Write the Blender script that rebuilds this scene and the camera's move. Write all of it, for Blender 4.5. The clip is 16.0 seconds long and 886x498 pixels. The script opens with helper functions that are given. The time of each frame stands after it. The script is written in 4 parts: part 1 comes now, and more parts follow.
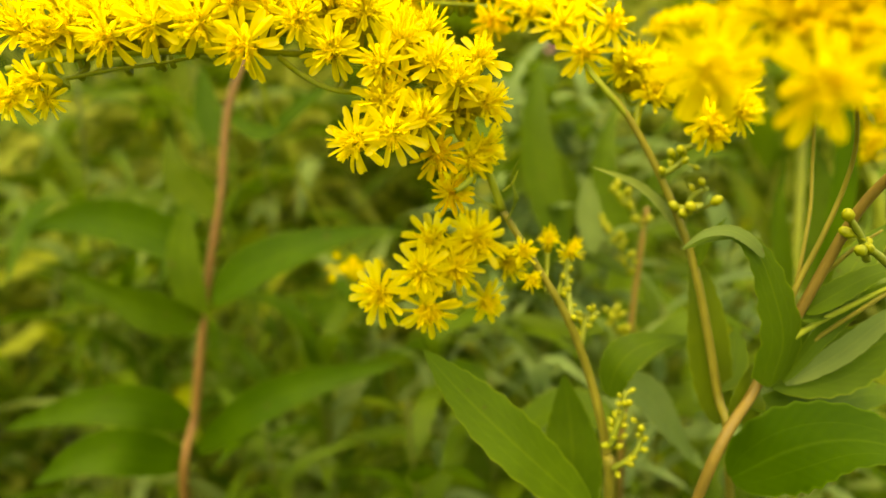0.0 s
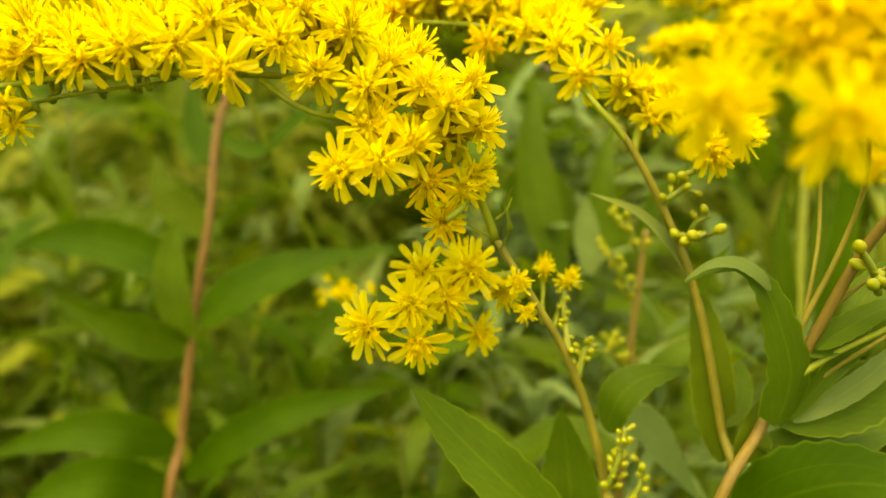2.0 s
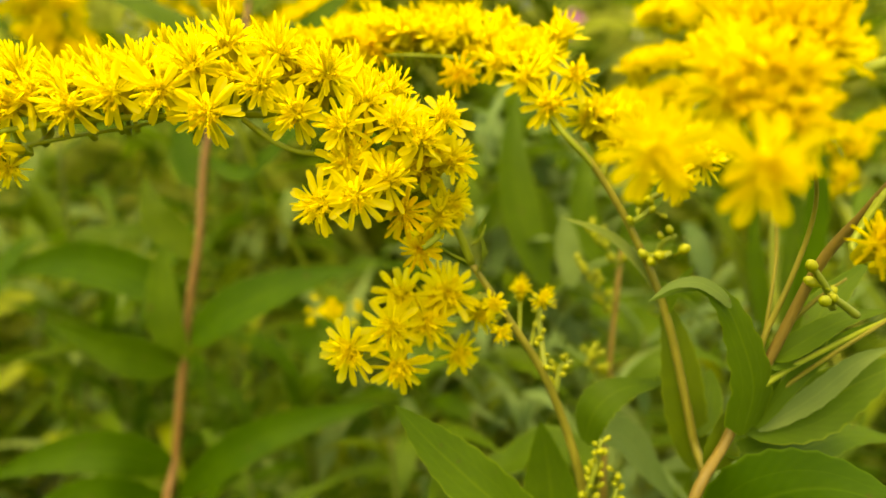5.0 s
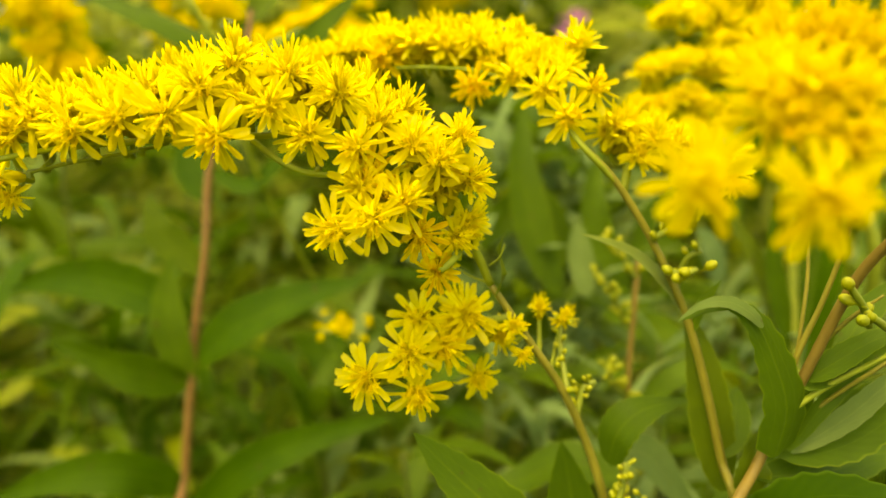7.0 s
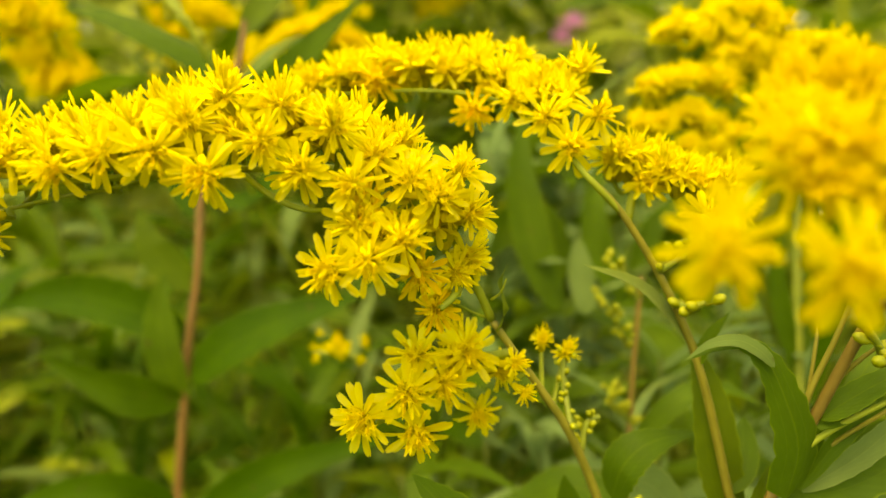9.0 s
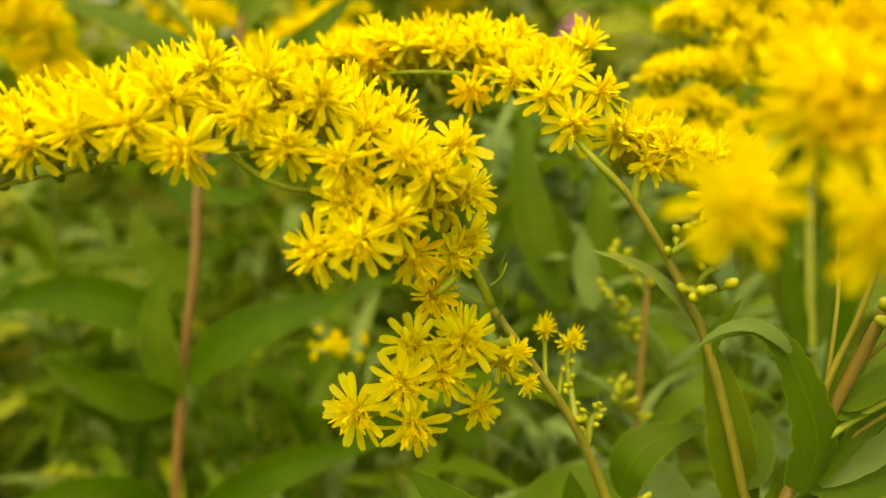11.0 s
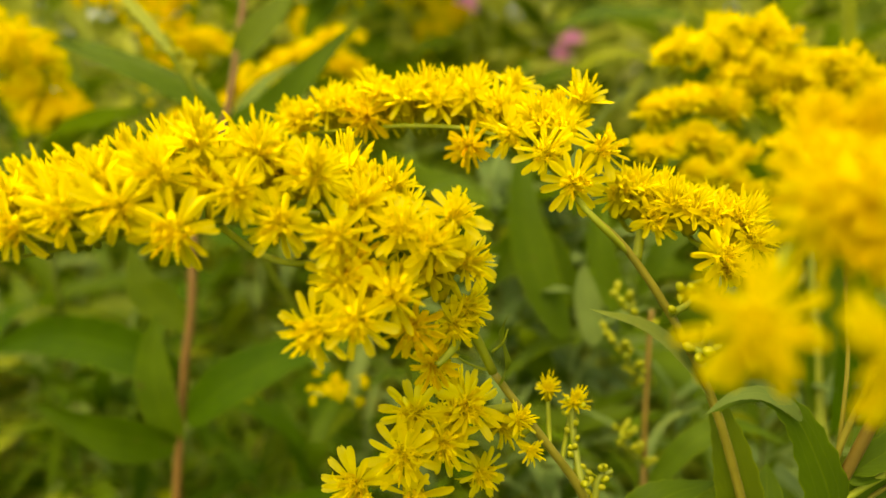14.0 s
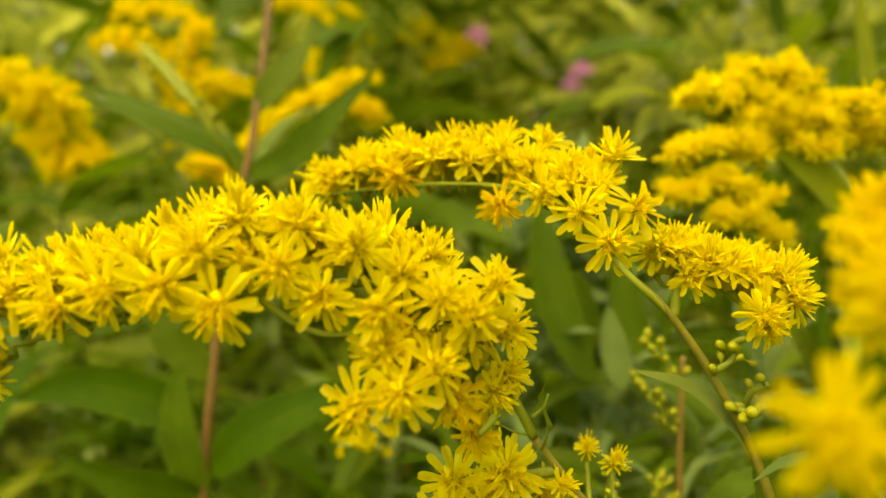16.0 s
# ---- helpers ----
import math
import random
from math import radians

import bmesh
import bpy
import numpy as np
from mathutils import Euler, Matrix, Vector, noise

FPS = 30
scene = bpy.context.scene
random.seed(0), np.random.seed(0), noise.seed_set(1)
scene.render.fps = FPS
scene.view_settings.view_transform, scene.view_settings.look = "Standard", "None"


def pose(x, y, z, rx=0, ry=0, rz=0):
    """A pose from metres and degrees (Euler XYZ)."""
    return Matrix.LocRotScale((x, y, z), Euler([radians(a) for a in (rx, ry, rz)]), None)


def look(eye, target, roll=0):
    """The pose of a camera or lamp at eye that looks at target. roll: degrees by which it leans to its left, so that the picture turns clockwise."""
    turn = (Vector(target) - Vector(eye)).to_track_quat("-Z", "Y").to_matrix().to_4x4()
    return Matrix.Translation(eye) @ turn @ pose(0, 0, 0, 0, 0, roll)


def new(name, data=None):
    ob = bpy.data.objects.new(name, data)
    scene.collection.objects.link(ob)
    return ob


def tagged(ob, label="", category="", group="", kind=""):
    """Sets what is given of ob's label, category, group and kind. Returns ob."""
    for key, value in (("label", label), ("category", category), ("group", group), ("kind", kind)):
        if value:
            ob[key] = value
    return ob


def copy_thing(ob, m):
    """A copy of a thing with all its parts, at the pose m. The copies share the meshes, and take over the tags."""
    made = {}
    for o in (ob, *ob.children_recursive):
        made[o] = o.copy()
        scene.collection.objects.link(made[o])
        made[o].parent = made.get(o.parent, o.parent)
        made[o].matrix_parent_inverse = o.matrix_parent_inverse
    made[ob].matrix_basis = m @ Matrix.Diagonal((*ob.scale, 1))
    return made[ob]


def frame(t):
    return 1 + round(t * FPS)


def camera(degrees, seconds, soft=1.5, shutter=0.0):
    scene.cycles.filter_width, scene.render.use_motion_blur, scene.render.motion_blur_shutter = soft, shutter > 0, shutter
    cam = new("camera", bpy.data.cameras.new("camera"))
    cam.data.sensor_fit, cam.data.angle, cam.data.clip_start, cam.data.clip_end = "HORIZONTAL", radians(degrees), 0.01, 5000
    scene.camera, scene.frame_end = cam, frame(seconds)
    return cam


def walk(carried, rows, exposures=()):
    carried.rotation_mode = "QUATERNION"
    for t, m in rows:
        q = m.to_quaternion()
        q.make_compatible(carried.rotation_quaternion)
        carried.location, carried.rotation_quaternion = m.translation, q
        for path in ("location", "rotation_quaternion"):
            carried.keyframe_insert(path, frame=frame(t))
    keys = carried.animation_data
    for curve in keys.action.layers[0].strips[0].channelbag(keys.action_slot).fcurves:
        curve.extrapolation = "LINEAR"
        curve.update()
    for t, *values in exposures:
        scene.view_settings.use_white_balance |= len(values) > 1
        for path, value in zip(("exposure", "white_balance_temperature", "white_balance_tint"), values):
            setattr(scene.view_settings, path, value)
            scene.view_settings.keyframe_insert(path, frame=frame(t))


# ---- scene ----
cam = camera(65.8, 16.0, soft=1.5)
EYE = 0.9
# seconds, the eye in millimetres from the first eye height, and the turn in degrees
ROWS = [
    (0, -0.7, 0.56, 0.3, 74.699, 0.035, -0.564),
    (0.5, 1.32, 0.85, 0.6, 75.025, -0.121, -0.367),
    (1, 2.34, 1.8, 1.06, 75.318, -0.087, -0.44),
    (1.5, 2.14, 2.51, 1.32, 75.461, 0.004, -0.601),
    (2, 0.08, 4.21, 1.13, 75.743, -0.092, -0.705),
    (2.5, 1.4, 6.7, 1.42, 75.969, 0.315, -0.72),
    (3, 1.46, 6.56, 2.01, 76.11, 0.233, -0.812),
    (3.5, 1.42, 4.68, 4.05, 75.779, 0.299, -1.09),
    (4, 2.02, 0.01, 3.81, 76.114, 0.507, -1.205),
    (6.5, 0.36, 4.31, 4.64, 76.245, 1.839, -1.973),
    (7, 0.19, 4.46, 5.34, 76.198, 2.013, -1.644),
    (7.5, -0.59, 5.88, 4.87, 76.451, 2.008, -1.723),
    (8, 0, 7.14, 6.22, 76.379, 2.086, -1.729),
    (8.5, 0, 7.26, 8.06, 76.103, 2.042, -1.99),
    (11, 0.85, 10.03, 5.19, 76.722, 2.563, -1.602),
    (11.5, 0.72, 10.26, 3.86, 77.049, 3.003, -1.7),
    (12, 1.3, 11.07, 5.28, 76.943, 3.004, -1.568),
    (12.5, 0.94, 10.83, 6.62, 76.985, 3.08, -1.809),
    (13, 1.72, 11.52, 5.55, 77.29, 3.267, -1.728),
    (13.5, 1.82, 12.3, 8.09, 77.2, 3.329, -1.981),
    (14, 1.21, 12.52, 9.72, 77.499, 3.485, -1.878),
    (14.5, 0.52, 12.49, 9.57, 78.379, 3.806, -1.582),
    (15, 1.14, 13.83, 9.41, 79.01, 4.234, -1.377),
    (15.5, -0.7, 13.23, 12.19, 79.247, 4.294, -1.343),
    (16, -0.88, 13.54, 13.09, 79.725, 4.652, -1.251),
]
walk(cam, [(t, pose(0.001 * x, 0.001 * y, EYE + 0.001 * z, rx, ry, rz)) for t, x, y, z, rx, ry, rz in ROWS],
     exposures=[(0.0, 1.53, 11500, 15), (8.5, 1.37, 11500, 12.5), (12.5, 1.23, 11500, 14.5), (16.0, 1.08, 11500, 15.5)])
# a close-up lens wide open, focused on the flower spray
cam.data.dof.use_dof = True
cam.data.dof.focus_distance = 0.060
cam.data.dof.aperture_fstop = 19.5

# ---- light: bright, thinly overcast day ----
world = bpy.data.worlds.new("sky")
world.use_nodes = True
scene.world = world
wn = world.node_tree.nodes
sky = wn.new("ShaderNodeTexSky")
sky.sky_type, sky.sun_disc = "NISHITA", False
sky.sun_elevation, sky.sun_rotation = radians(70), radians(207)
sky.dust_density, sky.air_density = 4.0, 1.0
world.node_tree.links.new(sky.outputs[0], wn["Background"].inputs[0])
wn["Background"].inputs[1].default_value = 0.285
sun = new("sun", bpy.data.lights.new("sun", "SUN"))
sun.data.energy, sun.data.angle, sun.data.color = 0.5, radians(70), (1.0, 0.95, 0.86)
sun.matrix_world = look((-0.5, -1.0, 3.0), (0, 0, 0))


# ---- materials ----
def material(name, rough=0.5):
    m = bpy.data.materials.new(name)
    m.use_nodes = True
    b = m.node_tree.nodes["Principled BSDF"]
    b.inputs["Roughness"].default_value = rough
    return m, m.node_tree.nodes, m.node_tree.links, b


def ramp(nodes, links, value, stops):
    r = nodes.new("ShaderNodeValToRGB")
    while len(r.color_ramp.elements) < len(stops):
        r.color_ramp.elements.new(0.5)
    for e, (at, c) in zip(r.color_ramp.elements, stops):
        e.position, e.color = at, (*c, 1)
    links.new(value, r.inputs[0])
    return r.outputs[0]


def mix(nodes, links, fac, a, b, mode="MIX"):
    n = nodes.new("ShaderNodeMix")
    n.data_type, n.blend_type = "RGBA", mode
    for socket, v in ((n.inputs[0], fac), (n.inputs[6], a), (n.inputs[7], b)):
        if isinstance(v, (int, float)):
            socket.default_value = v
        elif isinstance(v, tuple):
            socket.default_value = (*v, 1)
        else:
            links.new(v, socket)
    return n.outputs[2]


def math_node(nodes, links, op, a, b=0.0):
    n = nodes.new("ShaderNodeMath")
    n.operation = op
    for socket, v in ((n.inputs[0], a), (n.inputs[1], b)):
        if isinstance(v, (int, float)):
            socket.default_value = v
        else:
            links.new(v, socket)
    return n.outputs[0]


def noise_tex(nodes, links, scale, detail=3.0, coords=None):
    n = nodes.new("ShaderNodeTexNoise")
    n.inputs["Scale"].default_value, n.inputs["Detail"].default_value = scale, detail
    if coords is None:
        coords = nodes.new("ShaderNodeNewGeometry").outputs["Position"]
    links.new(coords, n.inputs["Vector"])
    return n.outputs[0]


def bump(nodes, links, b, height, strength, distance):
    n = nodes.new("ShaderNodeBump")
    n.inputs["Strength"].default_value, n.inputs["Distance"].default_value = strength, distance
    links.new(height, n.inputs["Height"])
    links.new(n.outputs[0], b.inputs["Normal"])


def see_through(m, nodes, links, b, colour, share):
    """Light that shines through a thin blade or petal."""
    tr = nodes.new("ShaderNodeBsdfTranslucent")
    links.new(colour, tr.inputs[0])
    mx = nodes.new("ShaderNodeMixShader")
    mx.inputs[0].default_value = share
    links.new(b.outputs[0], mx.inputs[1])
    links.new(tr.outputs[0], mx.inputs[2])
    links.new(mx.outputs[0], nodes["Material Output"].inputs[0])


def petal_material(name, base, tip, dark):
    m, n, l, b = material(name, 0.55)
    rnd = n.new("ShaderNodeObjectInfo").outputs["Random"]
    isl = n.new("ShaderNodeNewGeometry").outputs["Random Per Island"]
    fine = noise_tex(n, l, 900.0)
    c = ramp(n, l, fine, [(0.3, base), (0.7, tip)])
    c = mix(n, l, math_node(n, l, "MULTIPLY", isl, 0.5), c, base)
    reach = n.new("ShaderNodeVectorMath")
    reach.operation = "LENGTH"
    l.new(n.new("ShaderNodeTexCoord").outputs["Object"], reach.inputs[0])
    heart = ramp(n, l, reach.outputs["Value"], [(0.22, (1, 1, 1)), (0.6, (0, 0, 0))])
    c = mix(n, l, math_node(n, l, "MULTIPLY", heart, 0.15), c, dark)
    c = mix(n, l, math_node(n, l, "MULTIPLY", math_node(n, l, "POWER", rnd, 3.0), 0.5), c, dark)
    l.new(c, b.inputs["Base Color"])
    b.inputs["Specular IOR Level"].default_value = 0.25
    bump(n, l, b, noise_tex(n, l, 2500.0), 0.25, 0.0001)
    see_through(m, n, l, b, c, 0.78)
    return m


PETAL = petal_material("ray petal", (0.81, 0.73, 0.031), (0.835, 0.788, 0.072), (0.805, 0.672, 0.015))
DISC = petal_material("disc florets", (0.85, 0.735, 0.013), (0.88, 0.80, 0.032), (0.83, 0.665, 0.007))
# the petal yellow made darker and oranger, shade put into the colour
SHADED_PETAL = petal_material("golden petal toned for shade", (0.785, 0.645, 0.01), (0.815, 0.715, 0.022), (0.77, 0.57, 0.004))
ORANGE_GOLD = petal_material("orange-gold petal", (0.80, 0.60, 0.006), (0.83, 0.67, 0.014), (0.77, 0.48, 0.003))
# plume petals: yellow dimmed to amber for the shade they stand in
SHADED_AMBER = petal_material("plume petal dimmed for shade", (0.79, 0.675, 0.008), (0.83, 0.75, 0.02), (0.77, 0.58, 0.004))
PINK = petal_material("pink petal", (0.62, 0.25, 0.42), (0.72, 0.38, 0.55), (0.5, 0.2, 0.35))


def plant_green(name, lo, hi, share=0.0, rough=0.5, fine=400.0, coarse=45.0):
    m, n, l, b = material(name, rough)
    c = ramp(n, l, noise_tex(n, l, fine), [(0.3, lo), (0.7, hi)])
    c = mix(n, l, math_node(n, l, "MULTIPLY", noise_tex(n, l, coarse), 0.45), c, lo)
    rnd = n.new("ShaderNodeObjectInfo").outputs["Random"]
    c = mix(n, l, math_node(n, l, "MULTIPLY", rnd, 0.35), c, tuple(0.7 * v for v in hi))
    stretch = n.new("ShaderNodeVectorMath")
    stretch.operation = "MULTIPLY"
    stretch.inputs[1].default_value = (1, 1, 0.12)
    l.new(n.new("ShaderNodeNewGeometry").outputs["Position"], stretch.inputs[0])
    c = mix(n, l, math_node(n, l, "MULTIPLY", noise_tex(n, l, 2200.0, 2.0, stretch.outputs[0]), 0.5), c, tuple(0.55 * v for v in lo))
    l.new(c, b.inputs["Base Color"])
    b.inputs["Specular IOR Level"].default_value = 0.2
    bump(n, l, b, noise_tex(n, l, 1500.0), 0.3, 0.0002)
    if share:
        see_through(m, n, l, b, c, share)
    return m


BRACT = plant_green("bracts", (0.54, 0.50, 0.016), (0.70, 0.62, 0.02), 0.45)
STEM = plant_green("green stem", (0.115, 0.17, 0.012), (0.19, 0.235, 0.02))
LIME = plant_green("lime-green twig", (0.21, 0.29, 0.02), (0.33, 0.40, 0.03), 0.3)
BROWN = plant_green("brownish stem", (0.135, 0.10, 0.014), (0.195, 0.142, 0.021))
OCHRE = plant_green("ochre stem", (0.14, 0.142, 0.013), (0.215, 0.20, 0.022))
MOSS = plant_green("mossy green stem", (0.06, 0.09, 0.008), (0.10, 0.13, 0.015))
RUSSET = plant_green("russet stem", (0.122, 0.069, 0.012), (0.168, 0.099, 0.017))
BUD = plant_green("flower bud", (0.22, 0.28, 0.012), (0.37, 0.39, 0.018), 0.2)


def leaf_material(name, lo, hi, rib, share=0.42, shine=0.07):
    """A three-nerved blade: u runs across it, v along it."""
    m, n, l, b = material(name, 0.5)
    uv = n.new("ShaderNodeUVMap").outputs[0]
    sp = n.new("ShaderNodeSeparateXYZ")
    l.new(uv, sp.inputs[0])
    u, v = sp.outputs[0], sp.outputs[1]
    au = math_node(n, l, "ABSOLUTE", math_node(n, l, "SUBTRACT", u, 0.5))
    mid = math_node(n, l, "SUBTRACT", 1.0, math_node(n, l, "MULTIPLY", au, 26.0))
    side = math_node(n, l, "SUBTRACT", 1.0, math_node(n, l, "MULTIPLY", math_node(n, l, "ABSOLUTE", math_node(n, l, "SUBTRACT", au, 0.23)), 60.0))
    nerve = math_node(n, l, "MAXIMUM", math_node(n, l, "MAXIMUM", mid, 0.0), math_node(n, l, "MULTIPLY", math_node(n, l, "MAXIMUM", side, 0.0), 0.45))
    twig = n.new("ShaderNodeTexWave")
    twig.inputs["Scale"].default_value, twig.inputs["Distortion"].default_value = 1.3, 3.5
    skew = n.new("ShaderNodeCombineXYZ")
    l.new(math_node(n, l, "SUBTRACT", math_node(n, l, "MULTIPLY", v, 3.0), math_node(n, l, "MULTIPLY", au, 1.6)), skew.inputs[0])
    l.new(skew.outputs[0], twig.inputs["Vector"])
    rnd = n.new("ShaderNodeObjectInfo").outputs["Random"]
    isl = n.new("ShaderNodeNewGeometry").outputs["Random Per Island"]
    pick = math_node(n, l, "FRACT", math_node(n, l, "ADD", rnd, isl))
    c = ramp(n, l, noise_tex(n, l, 70.0, 4.0), [(0.3, lo), (0.72, hi)])
    c = mix(n, l, math_node(n, l, "MULTIPLY", pick, 0.55), c, lo)
    c = mix(n, l, math_node(n, l, "MULTIPLY", math_node(n, l, "POWER", pick, 8.0), 0.3), c, (0.22, 0.25, 0.02))
    c = mix(n, l, math_node(n, l, "MULTIPLY", twig.outputs[0], 0.10), c, hi)
    spots = ramp(n, l, noise_tex(n, l, 260.0, 5.0), [(0.38, (0, 0, 0)), (0.72, (1, 1, 1))])
    c = mix(n, l, math_node(n, l, "MULTIPLY", spots, 0.35), c, tuple(0.7 * v for v in lo))
    c = mix(n, l, math_node(n, l, "MULTIPLY", nerve, 0.13), c, rib)
    specks = ramp(n, l, noise_tex(n, l, 420.0, 2.0), [(0.70, (0, 0, 0)), (0.76, (1, 1, 1))])
    c = mix(n, l, math_node(n, l, "MULTIPLY", specks, 0.55), c, (0.07, 0.055, 0.012))
    rim = math_node(n, l, "MAXIMUM", math_node(n, l, "SUBTRACT", math_node(n, l, "MULTIPLY", au, 20.0), 9.2), 0.0)
    c = mix(n, l, math_node(n, l, "MULTIPLY", math_node(n, l, "MINIMUM", rim, 1.0), 0.45), c, rib)
    l.new(c, b.inputs["Base Color"])
    b.inputs["Specular IOR Level"].default_value = shine
    h = math_node(n, l, "ADD", math_node(n, l, "MULTIPLY", nerve, -0.45), math_node(n, l, "ADD", math_node(n, l, "MULTIPLY", twig.outputs[0], 0.12), noise_tex(n, l, 600.0)))
    bump(n, l, b, h, 0.35, 0.0003)
    glow = n.new("ShaderNodeHueSaturation")
    glow.inputs["Value"].default_value = 1.5
    l.new(c, glow.inputs["Color"])
    see_through(m, n, l, b, glow.outputs[0], share)
    return m


LEAF = leaf_material("goldenrod leaf", (0.040, 0.088, 0.004), (0.077, 0.147, 0.008), (0.22, 0.30, 0.02))
PALE = leaf_material("pale leaf underside", (0.095, 0.16, 0.03), (0.15, 0.23, 0.055), (0.28, 0.34, 0.08))
YELLOWED = leaf_material("yellowing leaf", (0.11, 0.155, 0.006), (0.17, 0.215, 0.012), (0.22, 0.26, 0.03))
DEEP = leaf_material("deep green and shaded leaf", (0.022, 0.064, 0.002), (0.044, 0.104, 0.004), (0.12, 0.22, 0.015), shine=0.04)
COOL = leaf_material("cool grey-green leaf", (0.09, 0.165, 0.04), (0.165, 0.255, 0.075), (0.24, 0.32, 0.09))
MEADOW = leaf_material("light meadow green", (0.27, 0.34, 0.045), (0.42, 0.47, 0.08), (0.44, 0.49, 0.12), 0.5)

SOIL, sn, sl, sb = material("soil and litter", 0.95)
sl.new(mix(sn, sl, noise_tex(sn, sl, 1.2), ramp(sn, sl, noise_tex(sn, sl, 60.0, 6.0), [(0.35, (0.02, 0.016, 0.009)), (0.7, (0.06, 0.048, 0.026))]), (0.03, 0.06, 0.008)), sb.inputs["Base Color"])
bump(sn, sl, sb, noise_tex(sn, sl, 90.0, 6.0), 0.8, 0.01)


# ---- tools ----
UP = Vector((0, 0, 1))


def mm(p):
    """World metres from millimetres counted from the first eye."""
    return Vector((p[0], p[1], EYE * 1000 + p[2])) * 0.001


def part(name, bm, mat, parent, label=""):
    me = bpy.data.meshes.new(name)
    bm.normal_update()
    bm.to_mesh(me)
    bm.free()
    return place_part(name, me, mat, parent, Matrix(), label)


def place_part(name, me, mat, parent, m, label=""):
    if mat is not None and not me.materials:
        me.materials.append(mat)
        me.polygons.foreach_set("use_smooth", [True] * len(me.polygons))
    ob = new(name, me)
    ob.parent = parent
    ob.matrix_basis = m
    if label:
        tagged(ob, label)
    return ob


def smooth_path(pts, steps):
    """A Catmull-Rom curve through the points."""
    p = [Vector(q) for q in pts]
    p = [2 * p[0] - p[1], *p, 2 * p[-1] - p[-2]]
    out = []
    for i in range(1, len(p) - 2):
        for k in range(steps):
            t = k / steps
            out.append(0.5 * (2 * p[i] + (p[i + 1] - p[i - 1]) * t + (2 * p[i - 1] - 5 * p[i] + 4 * p[i + 1] - p[i + 2]) * t * t
                              + (3 * p[i] - p[i - 1] - 3 * p[i + 1] + p[i + 2]) * t ** 3))
    out.append(p[-2])
    return out


def tube(bm, path, r0, r1, sides=7):
    rings = []
    side = None
    for i, q in enumerate(path):
        d = (path[min(i + 1, len(path) - 1)] - path[max(i - 1, 0)]).normalized()
        side = d.orthogonal().normalized() if side is None else (side - d * side.dot(d)).normalized()
        other = d.cross(side)
        r = r0 + (r1 - r0) * i / max(1, len(path) - 1)
        rings.append([bm.verts.new(q + r * (math.cos(a) * side + math.sin(a) * other)) for a in (2 * math.pi * k / sides for k in range(sides))])
    for a, b in zip(rings, rings[1:]):
        for k in range(sides):
            bm.faces.new((a[k], a[(k + 1) % sides], b[(k + 1) % sides], b[k]))
    bm.faces.new(rings[0][::-1])
    bm.faces.new(rings[-1])


def blade(bm, path, width, facing, fold=0.25, wave=0.0, teeth=0.04, seed=0, peak=0.72, tip_facing=None):
    """A lance-shaped leaf along a path, folded a little along its midrib, with a faintly toothed edge."""
    uv = bm.loops.layers.uv.verify()
    rng = random.Random(seed)
    n = len(path)
    rows = []
    ph = rng.random() * 6
    for i, q in enumerate(path):
        v = i / (n - 1)
        d = (path[min(i + 1, n - 1)] - path[max(i - 1, 0)]).normalized()
        across = d.cross(facing if tip_facing is None else facing.lerp(tip_facing, min(1, max(0, 1.6 * v - 0.5)))).normalized()
        up = across.cross(d).normalized()
        prof = max(0.03, (math.sin(math.pi * min(1, v ** peak * 0.96 + 0.04)) ** 0.85)) if v < 1 else 0.01
        h = 0.5 * width * prof
        row = []
        for u in (-1, -0.55, 0, 0.55, 1):
            e = h * u
            if abs(u) == 1 and 0.1 < v < 0.95:
                e *= 1 + teeth * (1 if i % 2 else -1)
            lift = fold * h * abs(u) ** 1.3 + wave * width * math.sin(9 * v + ph + (1.5 if u > 0 else 0)) * abs(u) * prof
            row.append((bm.verts.new(q + across * e + up * lift), (0.5 + 0.5 * u, v)))
        rows.append(row)
    for a, b in zip(rows, rows[1:]):
        for k in range(4):
            quad = (a[k], a[k + 1], b[k + 1], b[k])
            f = bm.faces.new([w[0] for w in quad])
            for loop, w in zip(f.loops, quad):
                loop[uv].uv = w[1]


# ---- flower heads: one unit is the reach of a ray ----
def ray_mesh(seed):
    """One strap-shaped ray floret along +x, broadest beyond its middle, with a blunt notched tip and a shallow channel."""
    rng = random.Random(seed)
    bm = bmesh.new()
    bend, wid, twist = rng.uniform(-0.12, 0.20), rng.uniform(0.118, 0.15), rng.uniform(-0.35, 0.35)
    sway, notch = rng.uniform(-0.05, 0.05), rng.uniform(0.02, 0.05)
    rows = []
    for v, h in ((0, 0.26), (0.2, 0.46), (0.42, 0.78), (0.64, 1.0), (0.82, 1.04), (0.93, 0.82), (1.0, 0.42)):
        x, z = 0.06 + 0.96 * v, -bend * v * v
        row = []
        for u in (-1, -0.5, 0, 0.5, 1):
            dip = 0.30 * wid * h * abs(u) - 0.10 * wid * h * (1 if u == 0 else 0)
            tip = -notch if v == 1.0 and u == 0 else 0.0
            row.append(bm.verts.new((x + tip, wid * h * u + sway * v * v, z + dip + twist * wid * u * v)))
        rows.append(row)
    for a, b in zip(rows, rows[1:]):
        for k in range(4):
            bm.faces.new((a[k], b[k], b[k + 1], a[k + 1]))
    bm.normal_update()
    return bm


